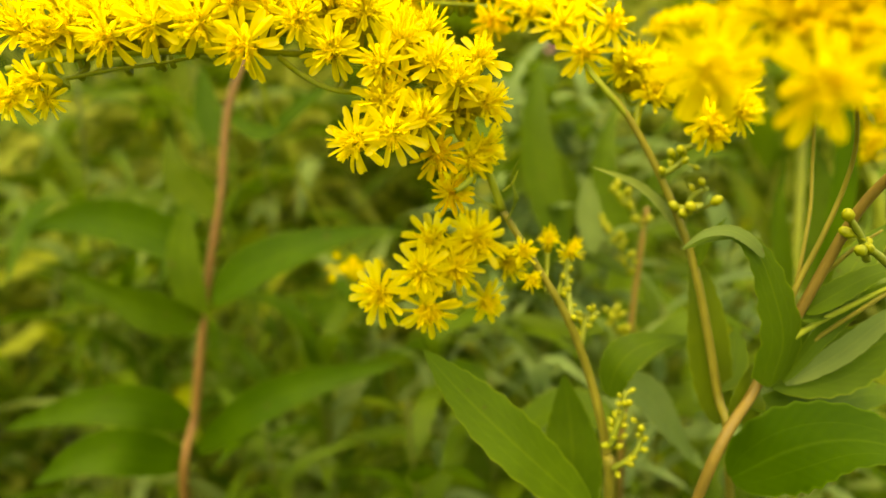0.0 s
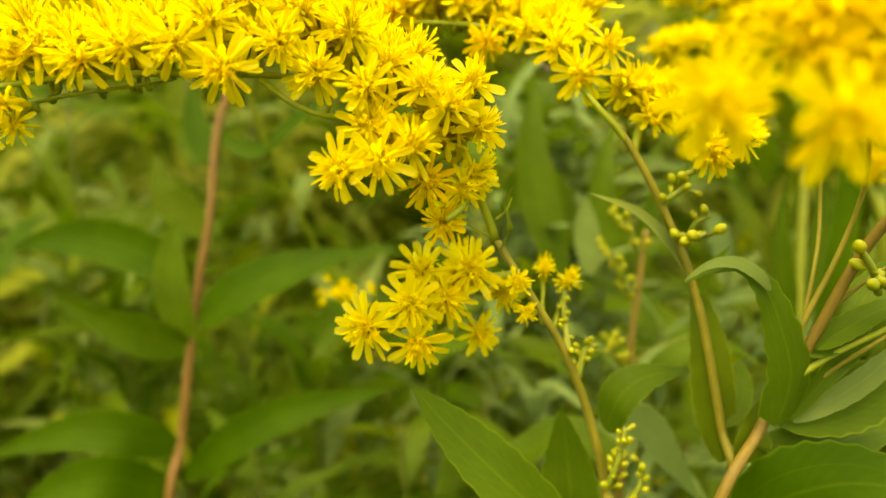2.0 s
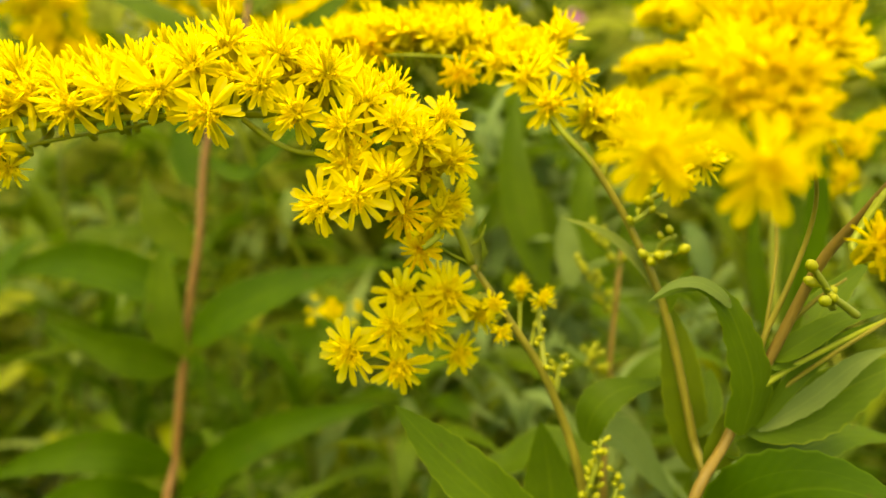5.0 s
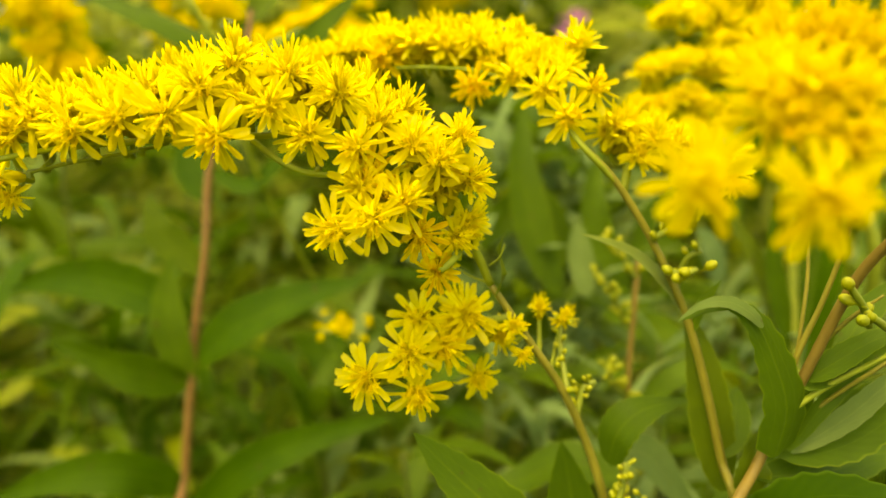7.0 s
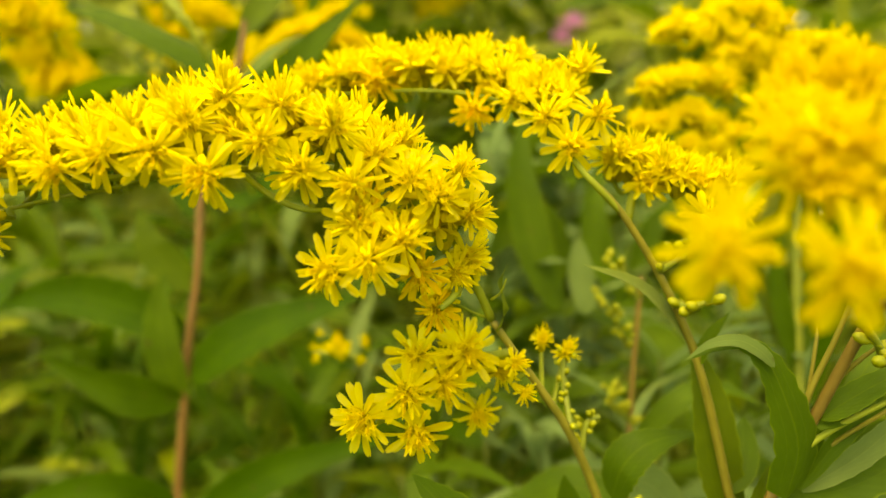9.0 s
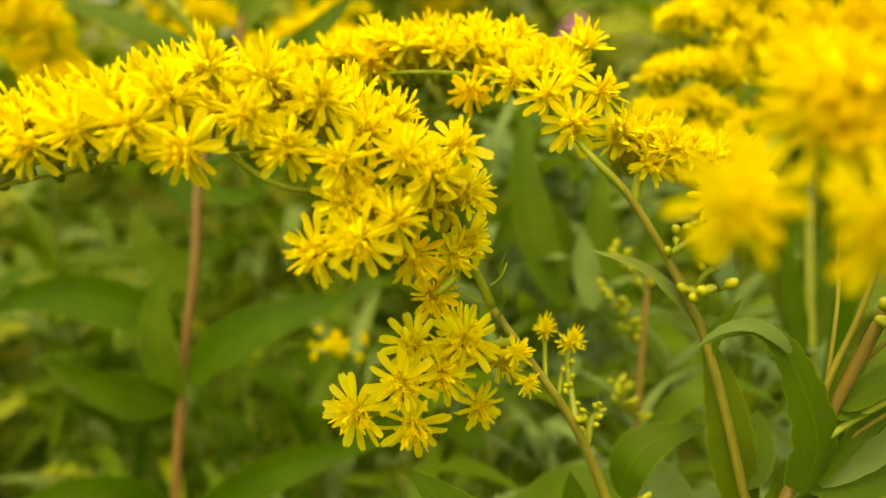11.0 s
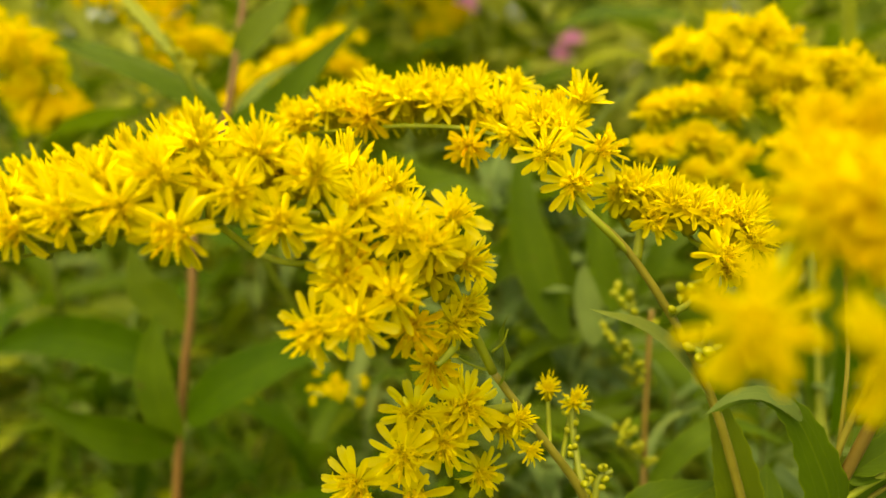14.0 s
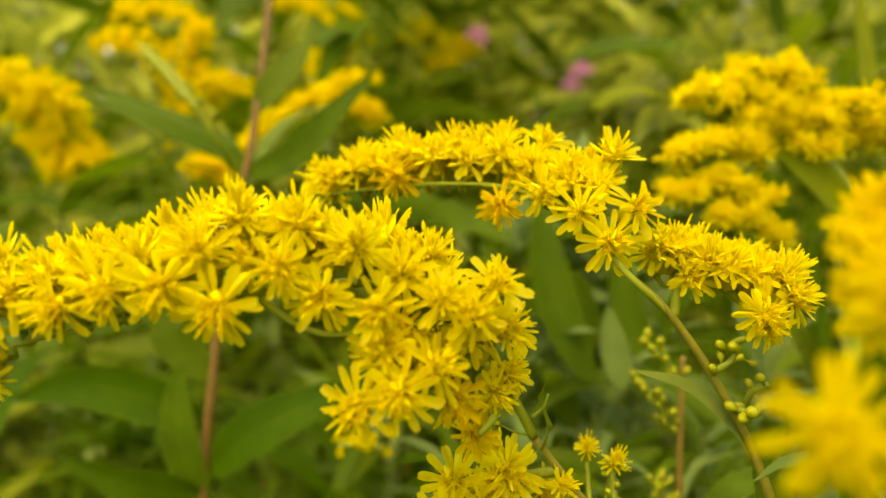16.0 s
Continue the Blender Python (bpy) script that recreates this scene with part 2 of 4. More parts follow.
def club_mesh(seed):
    """A floret about to open: a thin tube along +x that swells into a narrow pointed club."""
    rng = random.Random(seed)
    bm = bmesh.new()
    fat, bow = rng.uniform(0.04, 0.055), rng.uniform(-0.12, 0.12)
    rings = []
    for v, r in ((0.05, 0.022), (0.62, 0.024), (0.74, 0.75 * fat), (0.84, fat), (0.94, 0.6 * fat), (1.0, 0.012)):
        rings.append([bm.verts.new((v, r * math.cos(a), bow * v * v + r * math.sin(a))) for a in (2 * math.pi * k / 6 for k in range(6))])
    for a, b in zip(rings, rings[1:]):
        for k in range(6):
            bm.faces.new((a[k], a[(k + 1) % 6], b[(k + 1) % 6], b[k]))
    bm.faces.new(rings[-1])
    bm.normal_update()
    return bm


def disc_mesh(seed):
    """A tuft of tubular florets with five narrow lobes and a style."""
    rng = random.Random(seed)
    bm = bmesh.new()
    for k in range(18):
        a = k * 2.4 + rng.random() * 0.5
        r = 0.42 * math.sqrt((k + 0.3) / 18)
        h = rng.uniform(0.32, 0.72) - 0.34 * r
        axis = Vector((math.cos(a) * r * 1.5, math.sin(a) * r * 1.5, 1)).normalized()
        foot = Vector((math.cos(a) * r * 0.5, math.sin(a) * r * 0.5, -0.05))
        top = foot + axis * (h + 0.05)
        side = axis.orthogonal().normalized()
        other = axis.cross(side)
        wide = 0.052
        low = [bm.verts.new(foot + 0.03 * (math.cos(q) * side + math.sin(q) * other)) for q in (1.2566 * j for j in range(5))]
        mouth = [bm.verts.new(top + wide * (math.cos(q) * side + math.sin(q) * other)) for q in (1.2566 * j for j in range(5))]
        for j in range(5):
            i = (j + 1) % 5
            bm.faces.new((low[j], low[i], mouth[i], mouth[j]))
            q = 1.2566 * (j + 0.5)
            tip = bm.verts.new(top + (wide + rng.uniform(0.04, 0.09)) * (math.cos(q) * side + math.sin(q) * other) + axis * rng.uniform(0.0, 0.08))
            bm.faces.new((mouth[j], mouth[i], tip))
        if k % 2 == 0:
            tube(bm, [top - axis * 0.05, top + axis * rng.uniform(0.08, 0.2)], 0.026, 0.016, 4)
    return bm


def bract_mesh(seed):
    """The narrow bell of overlapping bracts below the florets."""
    rng = random.Random(seed)
    bm = bmesh.new()
    prof = ((-0.95, 0.07), (-0.85, 0.15), (-0.6, 0.21), (-0.25, 0.22), (0.0, 0.23))
    rings = [[bm.verts.new((r * math.cos(q), r * math.sin(q), z)) for q in (math.pi / 4 * j for j in range(8))] for z, r in prof]
    for a, b in zip(rings, rings[1:]):
        for j in range(8):
            bm.faces.new((a[j], a[(j + 1) % 8], b[(j + 1) % 8], b[j]))
    bm.faces.new(rings[-1])
    for row, (z0, z1, r) in enumerate(((-0.9, -0.35, 0.20), (-0.7, -0.05, 0.245), (-0.5, 0.16, 0.26))):
        for j in range(6):
            q = math.pi / 3 * (j + 0.5 * row) + rng.uniform(-0.1, 0.1)
            o, s = Vector((math.cos(q), math.sin(q), 0)), Vector((-math.sin(q), math.cos(q), 0))
            va = [bm.verts.new(o * r * 0.8 + s * u * 0.07 + UP * z0) for u in (-1, 1)]
            vb = [bm.verts.new(o * (r + 0.015) + s * u * 0.085 + UP * (0.5 * z0 + 0.5 * z1)) for u in (-1, 1)]
            vt = bm.verts.new(o * (r + 0.01) + UP * z1)
            bm.faces.new((va[0], va[1], vb[1], vb[0]))
            bm.faces.new((vb[0], vb[1], vt))
    return bm


def as_mesh(name, bm, mat):
    me = bpy.data.meshes.new(name)
    bm.normal_update()
    bm.to_mesh(me)
    bm.free()
    me.materials.append(mat)
    me.polygons.foreach_set("use_smooth", [True] * len(me.polygons))
    return me


DISCS = [as_mesh("disc", disc_mesh(s), DISC) for s in range(4)]
BRACTS = [as_mesh("flower_head", bract_mesh(s), BRACT) for s in range(3)]
# for each ring of rays and for the clubs: how many, lift from flat, length and breadth
FORMS = {
    "open": (((12, 14), (-16, 20), (0.86, 1.04), (0.66, 0.9)), ((8, 10), (18, 62), (0.58, 0.86), (0.36, 0.62)), ((1, 3), (55, 85), (0.7, 0.95), (0.8, 1.0))),
    "half": (((12, 14), (-10, 42), (0.80, 1.02), (0.52, 0.86)), ((13, 16), (26, 76), (0.6, 0.92), (0.28, 0.5)), ((2, 5), (58, 86), (0.85, 1.1), (0.8, 1.0))),
    "brush": (((14, 17), (-8, 38), (0.74, 1.0), (0.34, 0.66)), ((24, 29), (26, 80), (0.66, 0.96), (0.2, 0.36)), ((13, 17), (46, 90), (0.9, 1.28), (0.7, 0.95))),
}


def ray_poses(form, rng):
    """An outer ring of spread rays, then narrow inner rays and club-shaped florets that stand up; True marks a club."""
    for ring, (many, lift, size, wide) in enumerate(FORMS[form]):
        n = rng.randint(*many)
        for k in range(n):
            turn = 360 * (k + rng.uniform(-0.32, 0.32)) / n
            s = rng.uniform(*size)
            m = Matrix.Rotation(radians(turn), 4, "Z") @ Matrix.Rotation(-radians(rng.uniform(*lift)), 4, "Y") @ Matrix.Rotation(radians(rng.uniform(-30, 30)), 4, "X") @ Matrix.Diagonal((s, s * rng.uniform(*wide), s, 1))
            yield ring == 2, m


def joined_rays(form, seed):
    rng = random.Random(seed)
    bm = bmesh.new()
    for club, m in ray_poses(form, rng):
        one = club_mesh(rng.randint(0, 99)) if club else ray_mesh(rng.randint(0, 99))
        bmesh.ops.transform(one, matrix=m, verts=one.verts)
        me = bpy.data.meshes.new("tmp")
        one.to_mesh(me)
        one.free()
        bm.from_mesh(me)
        bpy.data.meshes.remove(me)
    return bm


def kit(mat):
    """Single rays, single clubs and whole corollas in one petal colour."""
    return ([as_mesh("ray_floret", ray_mesh(s), mat) for s in range(7)], [as_mesh("club_floret", club_mesh(s), mat) for s in range(4)],
            {f: [as_mesh("ray_corolla", joined_rays(f, 7 * s + len(f)), mat) for s in range(6)] for f in FORMS})


YELLOW_KIT, SHADED_KIT, ORANGE_KIT = kit(PETAL), kit(SHADED_PETAL), kit(ORANGE_GOLD)
WHORLS = YELLOW_KIT[2]


def aim(place, direction, size, spin):
    d = Vector(direction).normalized()
    return Matrix.Translation(place) @ d.to_track_quat("Z", "Y").to_matrix().to_4x4() @ Matrix.Rotation(spin, 4, "Z") @ Matrix.Diagonal((size, size, size, 1))


class Plant:
    """A goldenrod: an Empty on the soil that parents the stem, the leaves, the racemes and the flower heads."""

    def __init__(self, name, foot, label, seed, category="wild flower", group=""):
        self.ob = tagged(new(name), label, category, group)
        self.foot = Vector(foot)
        self.ob.location = self.foot
        self.rng = random.Random(seed)
        self.axes = []
        self.raceme = bmesh.new()
        self.kit = YELLOW_KIT
        self.far = False

    def local(self, p):
        return mm(p) - self.foot

    def stem(self, name, pts, r0, r1, mat, axis=False, label="", steps=8):
        path = smooth_path([self.local(p) for p in pts], steps)
        bm = bmesh.new()
        tube(bm, path, r0 * 0.001, r1 * 0.001, 9)
        if axis:
            self.axes += path
        return part(name, bm, mat, self.ob, label)

    def leaf(self, pts, width, facing=(0, -0.4, 1), mat=None, fold=0.25, wave=0.03, teeth=0.04, label="", peak=0.72, tip_facing=None):
        path = smooth_path([self.local(p) for p in pts], max(4, 22 // (len(pts) - 1)))
        bm = bmesh.new()
        blade(bm, path, width * 0.001, Vector(facing).normalized(), fold, wave, teeth, self.rng.randint(0, 9999), peak, tip_facing and Vector(tip_facing).normalized())
        return part("leaf", bm, mat or LEAF, self.ob, label)

    def head(self, p, az, el, size=3.1, form="open", single=False, stalk=True):
        """A flower head at p that faces az degrees from the viewer's side, el degrees up."""
        a, e = radians(az), radians(el)
        d = Vector((math.sin(a) * math.cos(e), -math.cos(a) * math.cos(e), math.sin(e)))
        self.head_at(self.local(p), d, size * 0.001, form, single, stalk)

    def head_at(self, q, d, s, form, single=False, stalk=True):
        rng = self.rng
        rays, clubs, whorls = self.kit
        top = place_part("flower_head", rng.choice(BRACTS), None, self.ob, aim(q, d, s, rng.random() * 6))
        place_part("disc", rng.choice(DISCS), None, top, Matrix.Rotation(rng.random() * 6, 4, "Z"))
        if single:
            for club, m in ray_poses(form, rng):
                if club:
                    place_part("club_floret", rng.choice(clubs), None, top, m)
                else:
                    place_part("ray_floret", rng.choice(rays), None, top, m)
        else:
            place_part("ray_corolla", rng.choice(whorls[form]), None, top, Matrix.Rotation(rng.random() * 6, 4, "Z"))
        if stalk and self.axes:
            foot = q - d * s * 0.9
            near = min(self.axes, key=lambda v: (v - foot).length)
            if (near - foot).length < 0.022:
                mid = 0.5 * (near + foot) - 0.3 * d * (near - foot).length + Vector((0, 0, -0.0006))
                path = smooth_path([near, mid, foot + d * s * 0.12], 5)
                if self.far:
                    tube(self.raceme, path, 0.0003, 0.00024, 5)
                else:
                    bm = bmesh.new()
                    tube(bm, path, 0.0003, 0.00024, 5)
                    part("pedicel", bm, LIME, self.ob)

    def fill(self, pts, n, spread, size, lift=0.5, forms=("half", "brush", "open")):
        """Flower heads crowded along a twig, most of them on its upper side."""
        path = smooth_path([self.local(p) for p in pts], 12)
        bm = bmesh.new()
        tube(bm, path, 0.0006, 0.0004, 6)
        part("twig", bm, LIME, self.ob)
        self.axes += path
        rng = self.rng
        for k in range(n):
            at = path[min(len(path) - 1, int(len(path) * (k + rng.random()) / n))]
            d = Vector((rng.uniform(-1, 1), rng.uniform(-1, 1), rng.uniform(-0.35, 1) + lift)).normalized()
            self.head_at(at + d * spread * rng.uniform(0.55, 1.0) * 0.001, (d + UP * 0.5).normalized(), size * rng.uniform(0.85, 1.1) * 0.001, rng.choice(forms))

    def plume(self, pts, n, spread, size, lift=0.4):
        """A distant plume of small crowded heads on its twig."""
        path = smooth_path([self.local(p) for p in pts], 12)
        bm = bmesh.new()
        tube(bm, path, 0.0007, 0.0005, 6)
        twig = part("plume_twig", bm, STEM, self.ob)
        rng, verts, faces = self.rng, [], []
        for k in range(n):
            at = path[min(len(path) - 1, int(len(path) * (k + rng.random()) / n))]
            d = Vector((rng.uniform(-1, 1), rng.uniform(-1, 1), rng.uniform(-0.5, 1) + lift)).normalized()
            m = aim(at + d * spread * rng.uniform(0.3, 1.0) * 0.001, d + UP * 0.5, size * rng.uniform(0.8, 1.15) * 0.001, rng.random() * 6)
            me = rng.choice(WHORLS[rng.choice(("half", "open", "brush"))])
            o = len(verts)
            verts += [m @ v.co for v in me.vertices]
            faces += [[o + i for i in p.vertices] for p in me.polygons]
        me = bpy.data.meshes.new("floret_mass")
        me.from_pydata(verts, [], faces)
        tagged(place_part("floret_mass", me, SHADED_AMBER, twig, Matrix()), kind="stuff")

    def buds(self, pts, n, size=0.75):
        """A green twig set with round, closed buds."""
        path = smooth_path([self.local(p) for p in pts], 8)
        bm = bmesh.new()
        tube(bm, path, 0.0004, 0.0003, 6)
        part("bud_twig", bm, STEM, self.ob)
        rng = self.rng
        for k in range(n):
            at = path[min(len(path) - 1, int(len(path) * (k + 0.8) / n))]
            d = Vector((rng.uniform(-1, 1), rng.uniform(-1, 0.6), rng.uniform(-0.2, 1))).normalized()
            s = size * rng.uniform(0.75, 1.15) * 0.001
            reach = s * 1.1 + rng.uniform(0.0, 0.0012)
            place_part("bud", BUD_MESH, None, self.ob, aim(at + d * reach, d + UP * 0.3, s, 0))

    def done(self):
        if self.raceme.verts:
            tagged(part("raceme", self.raceme, LIME, self.ob), kind="stuff")


def bud_mesh():
    bm = bmesh.new()
    prof = ((-2.6, 0.2), (-1.2, 0.24), (-0.8, 0.62), (-0.2, 0.84), (0.4, 0.78), (0.9, 0.5), (1.15, 0.12))
    rings = [[bm.verts.new((r * math.cos(q), r * math.sin(q), z)) for q in (math.pi / 4 * (j + 0.5 * i) for j in range(8))] for i, (z, r) in enumerate(prof)]
    for a, b in zip(rings, rings[1:]):
        for j in range(8):
            bm.faces.new((a[j], a[(j + 1) % 8], b[(j + 1) % 8], b[j]))
    bm.faces.new(rings[0][::-1])
    bm.faces.new(rings[-1])
    return bm


BUD_MESH = as_mesh("bud", bud_mesh(), BUD)

# ---- ground ----
gm = bmesh.new()
for i in range(41):
    for j in range(41):
        gx, gy = (math.copysign(abs(k / 20 - 1) ** 3, k - 20) * 400 for k in (i, j))
        gm.verts.new((gx, gy, 0.02 * noise.noise((gx * 1.5, gy * 1.5, 0)) - 0.01))
gm.verts.ensure_lookup_table()
for i in range(40):
    for j in range(40):
        gm.faces.new([gm.verts[k] for k in (i * 41 + j, (i + 1) * 41 + j, (i + 1) * 41 + j + 1, i * 41 + j + 1)])
ground = part("ground", gm, SOIL, None)
tagged(ground, "dark meadow soil with plant litter", "ground", kind="structure")

# ---- the goldenrod in focus: its stem rises and arches over, with a flower spray ----
main = Plant("goldenrod_plant", (0.045, 0.15, 0.0), "goldenrod with an arching golden-yellow flower spray in full bloom", 11)
main.stem("stem", [(45, 150, -905), (42, 130, -500), (32, 100, -150), (20.4, 73.0, -53.3), (19.8, 72.5, -46.8), (18.4, 72.2, -40.0), (16.3, 71.9, -33.2), (13.5, 70.5, -26.6), (10.5, 69.7, -21.5), (6.1, 69.7, -14.5)], 0.8, 0.34, OCHRE, axis=True, label="ochre-brown slender stem")
main.stem("flower_branch", [(6.1, 69.7, -14.5), (3.9, 69.0, -9.0), (1.8, 70.0, -5.0), (-2.3, 70.9, -1.3), (-8.5, 70.4, 0.6), (-15.4, 67.5, 1.1), (-23.6, 65.1, 1.2), (-32.0, 64.1, 0.8), (-38.3, 62.9, -0.3)], 0.44, 0.26, LIME, axis=True, label="green arching flower branch")
main.stem("flower_branch", [(8.0, 70.8, -18.5), (3.4, 71.9, -19.7), (-0.4, 71.1, -21.8), (-3.2, 68.7, -23.2), (-5.4, 67.6, -23.7)], 0.5, 0.3, LIME, axis=True)
main.stem("flower_branch", [(2.5, 69.7, -6.0), (-0.0, 66.6, -6.1), (-3.2, 64.4, -6.8), (-6.4, 63.4, -7.3)], 0.5, 0.3, LIME, axis=True)
main.stem("flower_branch", [(3.8, 69.0, -8.9), (2.6, 66.5, -10.7), (1.1, 65.3, -11.7)], 0.45, 0.3, LIME, axis=True)
main.stem("flower_branch", [(-2.3, 70.9, -1.3), (0.3, 67.7, -1.5), (3.0, 66.5, -2.0)], 0.45, 0.3, LIME, axis=True)
main.stem("twig", [(-15.3, 66.9, 0.7), (-12.6, 65.4, -1.1), (-10.0, 65.1, -2.2), (-6.7, 66.0, -2.6)], 0.3, 0.24, LIME, axis=True)
main.stem("twig", [(-36.1, 65.6, -1.5), (-31.0, 65.8, -0.5), (-26.4, 65.9, 0.1), (-23.0, 66.5, 0.7)], 0.2, 0.16, LIME, axis=True)
main.head((-16.8, 61.1, 1.7), 0, -8, 3.35, "open", True)
main.head((-20.7, 61.5, 3.5), 5, -10, 3.35, "open", True)
main.head((-24.9, 62.0, 3.4), -10, -10, 3.26, "open", True)
main.head((-28.9, 62.7, 2.5), -15, -5, 3.16, "half", True)
main.head((-18.3, 63.5, 5.3), 0, 38, 3.51, "brush", True)
main.head((-15.8, 65.5, 7.3), 15, 60, 3.33, "brush", True)
main.head((-22.9, 64.2, 5.0), -5, 48, 3.42, "brush", True)
main.head((-27.0, 64.8, 4.1), -10, 52, 3.33, "brush", True)
main.head((-30.2, 65.0, 3.9), -15, 50, 3.24, "brush", True)
main.head((-11.4, 65.5, 6.3), 5, 48, 3.42, "brush", True)
main.head((-12.6, 63.0, 3.9), 5, 8, 3.16, "half", True)
main.head((-21.3, 66.8, 5.8), -5, 68, 2.97, "brush", True)
main.head((-26.4, 67.2, 4.6), 0, 70, 2.88, "brush", True)
main.head((-18.7, 67.4, 6.7), 0, 70, 2.88, "brush", True)
main.head((-29.9, 67.3, 4.3), -10, 68, 2.88, "brush", True)
main.head((-6.9, 64.0, 4.6), 0, 28, 3.51, "brush", True)
main.head((-9.7, 63.0, 1.3), -10, 5, 3.26, "half", True)
main.head((-5.5, 62.5, 0.2), 0, 12, 3.26, "half", True)
main.head((-0.9, 63.5, 0.2), 5, 38, 3.16, "open", True)
main.head((1.3, 63.5, -1.3), 20, 30, 3.07, "open", True)
main.head((-1.5, 67.5, 2.7), 10, 50, 2.79, "brush", True)
main.head((-9.9, 66.8, 4.8), 0, 50, 3.06, "brush", True)
main.head((-3.9, 65.5, 2.0), 5, 28, 3.07, "half", True)
main.head((-15.2, 65.2, 4.3), 5, 20, 2.98, "half", True)
main.head((3.3, 65.5, 0.5), 25, 42, 2.98, "open", True)
main.head((4.1, 67.0, -3.6), 35, 18, 3.07, "half", True)
main.head((3.9, 69.0, -8.0), 35, 5, 2.88, "half", True)
main.head((-4.5, 60.3, -5.6), -5, 5, 3.35, "open", True)
main.head((-7.6, 60.5, -6.4), -30, 0, 3.26, "open", True)
main.head((-1.9, 62.0, -4.6), 20, 28, 3.26, "half", True)
main.head((-5.4, 62.5, -3.2), -10, 32, 3.16, "half", True)
main.head((2.7, 67.5, -9.0), 20, -5, 2.9, "half", True)
main.head((1.2, 68.0, -11.1), 5, -10, 2.4, "half", True)
main.head((-6.4, 65.5, -22.0), -20, 5, 3.6, "open", True)
main.head((-2.2, 65.9, -19.9), 0, 10, 3.6, "open", True)
main.head((-1.6, 65.8, -23.8), 5, -12, 3.4, "open", True)
main.head((1.2, 68.3, -20.2), 15, 10, 3.4, "half", True)
main.head((4.6, 70.3, -24.6), 15, -5, 2.7, "open", True)
main.head((3.6, 69.6, -17.4), 15, 22, 3.6, "open", True)
main.head((-1.2, 68.6, -17.4), -10, 25, 3.4, "open", True)
main.head((6.9, 71.6, -20.7), 35, 12, 2.7, "half", True)
main.head((8.0, 68.5, -18.6), 45, 20, 2.0, "half", True)
main.head((8.9, 68.1, -21.4), 40, -10, 1.6, "half", True)
main.head((-33.2, 64.5, 3.3), -20, 20, 3.4, "half")
main.head((-35.0, 64.2, 2.3), -20, 0, 3.4, "open")
main.head((-34.5, 65.9, 4.9), -20, 65, 3.3, "brush")
main.head((-37.5, 64.5, 3.1), -20, 40, 3.4, "half")
main.head((-35.2, 61.9, -1.2), -20, 5, 2.5, "half")
main.head((-37.6, 61.6, -2.6), -10, -10, 2.8, "open")
main.head((-35.0, 62.7, -2.9), 10, -20, 2.0, "half")
# deeper golden heads under the front cluster
main.kit = ORANGE_KIT
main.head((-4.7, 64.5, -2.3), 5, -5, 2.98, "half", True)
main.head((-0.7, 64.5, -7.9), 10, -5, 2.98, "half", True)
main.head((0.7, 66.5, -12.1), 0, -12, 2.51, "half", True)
main.kit = YELLOW_KIT
main.fill([(-35.1, 67.6, 1.8), (-27.1, 67.4, 2.6), (-19.9, 67.4, 3.6), (-13.9, 68.2, 4.0)], 12, 2.2, 3.1, 0.6, ("brush", "brush", "half"))
main.fill([(-13.9, 68.2, 3.6), (-8.7, 68.6, 3.2), (-3.8, 68.9, 1.4), (-0.2, 68.5, -1.4)], 8, 2.0, 3.0, 0.5, ("brush", "half"))
main.fill([(-0.7, 68.9, -1.8), (1.6, 69.3, -4.5), (1.9, 69.2, -6.6)], 6, 1.8, 2.9, 0.3)
main.fill([(-1.9, 66.9, -5.6), (-4.1, 65.9, -5.0), (-6.4, 64.9, -5.6)], 5, 1.8, 3.0, 0.3)
main.fill([(3.9, 71.6, -18.6), (0.3, 70.9, -20.4), (-3.2, 69.2, -21.9)], 4, 1.6, 2.9, 0.3)

# ---- a second goldenrod just behind it ----
second = Plant("goldenrod_plant", (0.07, 0.14, 0.0), "goldenrod with a shorter yellow flower arch and narrow leaves", 23)
second.stem("stem", [(70, 140, -905), (66, 120, -450), (52, 100, -120), (33.9, 71.3, -47.5), (31.6, 72.1, -36.4), (28.2, 73.6, -22.2), (24.2, 74.0, -12.9), (19.6, 73.8, -5.4), (15.9, 73.8, -1.4)], 0.68, 0.32, OCHRE, axis=True, label="ochre flower stem")
second.stem("flower_branch", [(19.6, 73.8, -5.4), (15.9, 73.8, -1.4), (13.0, 78.8, 2.9), (7.7, 83.8, 5.9), (0.9, 86.1, 6.9), (-5.7, 88.3, 6.9), (-14.0, 89.3, 6.6)], 0.34, 0.22, LIME, axis=True)
second.stem("flower_branch", [(21.1, 76.5, -6.8), (22.7, 78.3, -3.2), (26.1, 78.2, -3.4), (30.2, 77.8, -4.1), (32.4, 76.3, -6.2)], 0.5, 0.3, LIME, axis=True)
second.head((14.8, 74.9, 1.3), 0, 5, 3.21, "open", True)
second.head((17.7, 76.0, 4.1), 25, 25, 3.21, "open", True)
second.head((12.7, 77.1, 4.0), -5, 20, 3.30, "half", True)
second.head((17.3, 82.1, 8.4), 15, 65, 3.40, "half", True)
second.head((10.0, 81.1, 5.8), -5, 10, 3.30, "half", True)
second.head((11.2, 86.8, 10.2), 10, 55, 3.10, "open", True)
second.head((6.6, 85.7, 9.6), 5, 40, 3.30, "half", True)
second.head((9.2, 83.8, 8.3), 0, 35, 3.21, "half", True)
second.head((12.6, 83.0, 7.3), 10, 45, 3.21, "half", True)
second.head((2.9, 86.6, 9.1), 0, 45, 3.30, "half", True)
second.head((-0.5, 87.3, 9.7), -5, 50, 3.30, "half", True)
second.head((-2.9, 88.5, 10.2), 0, 60, 3.21, "half")
second.head((-6.8, 88.8, 9.3), -10, 45, 3.21, "half")
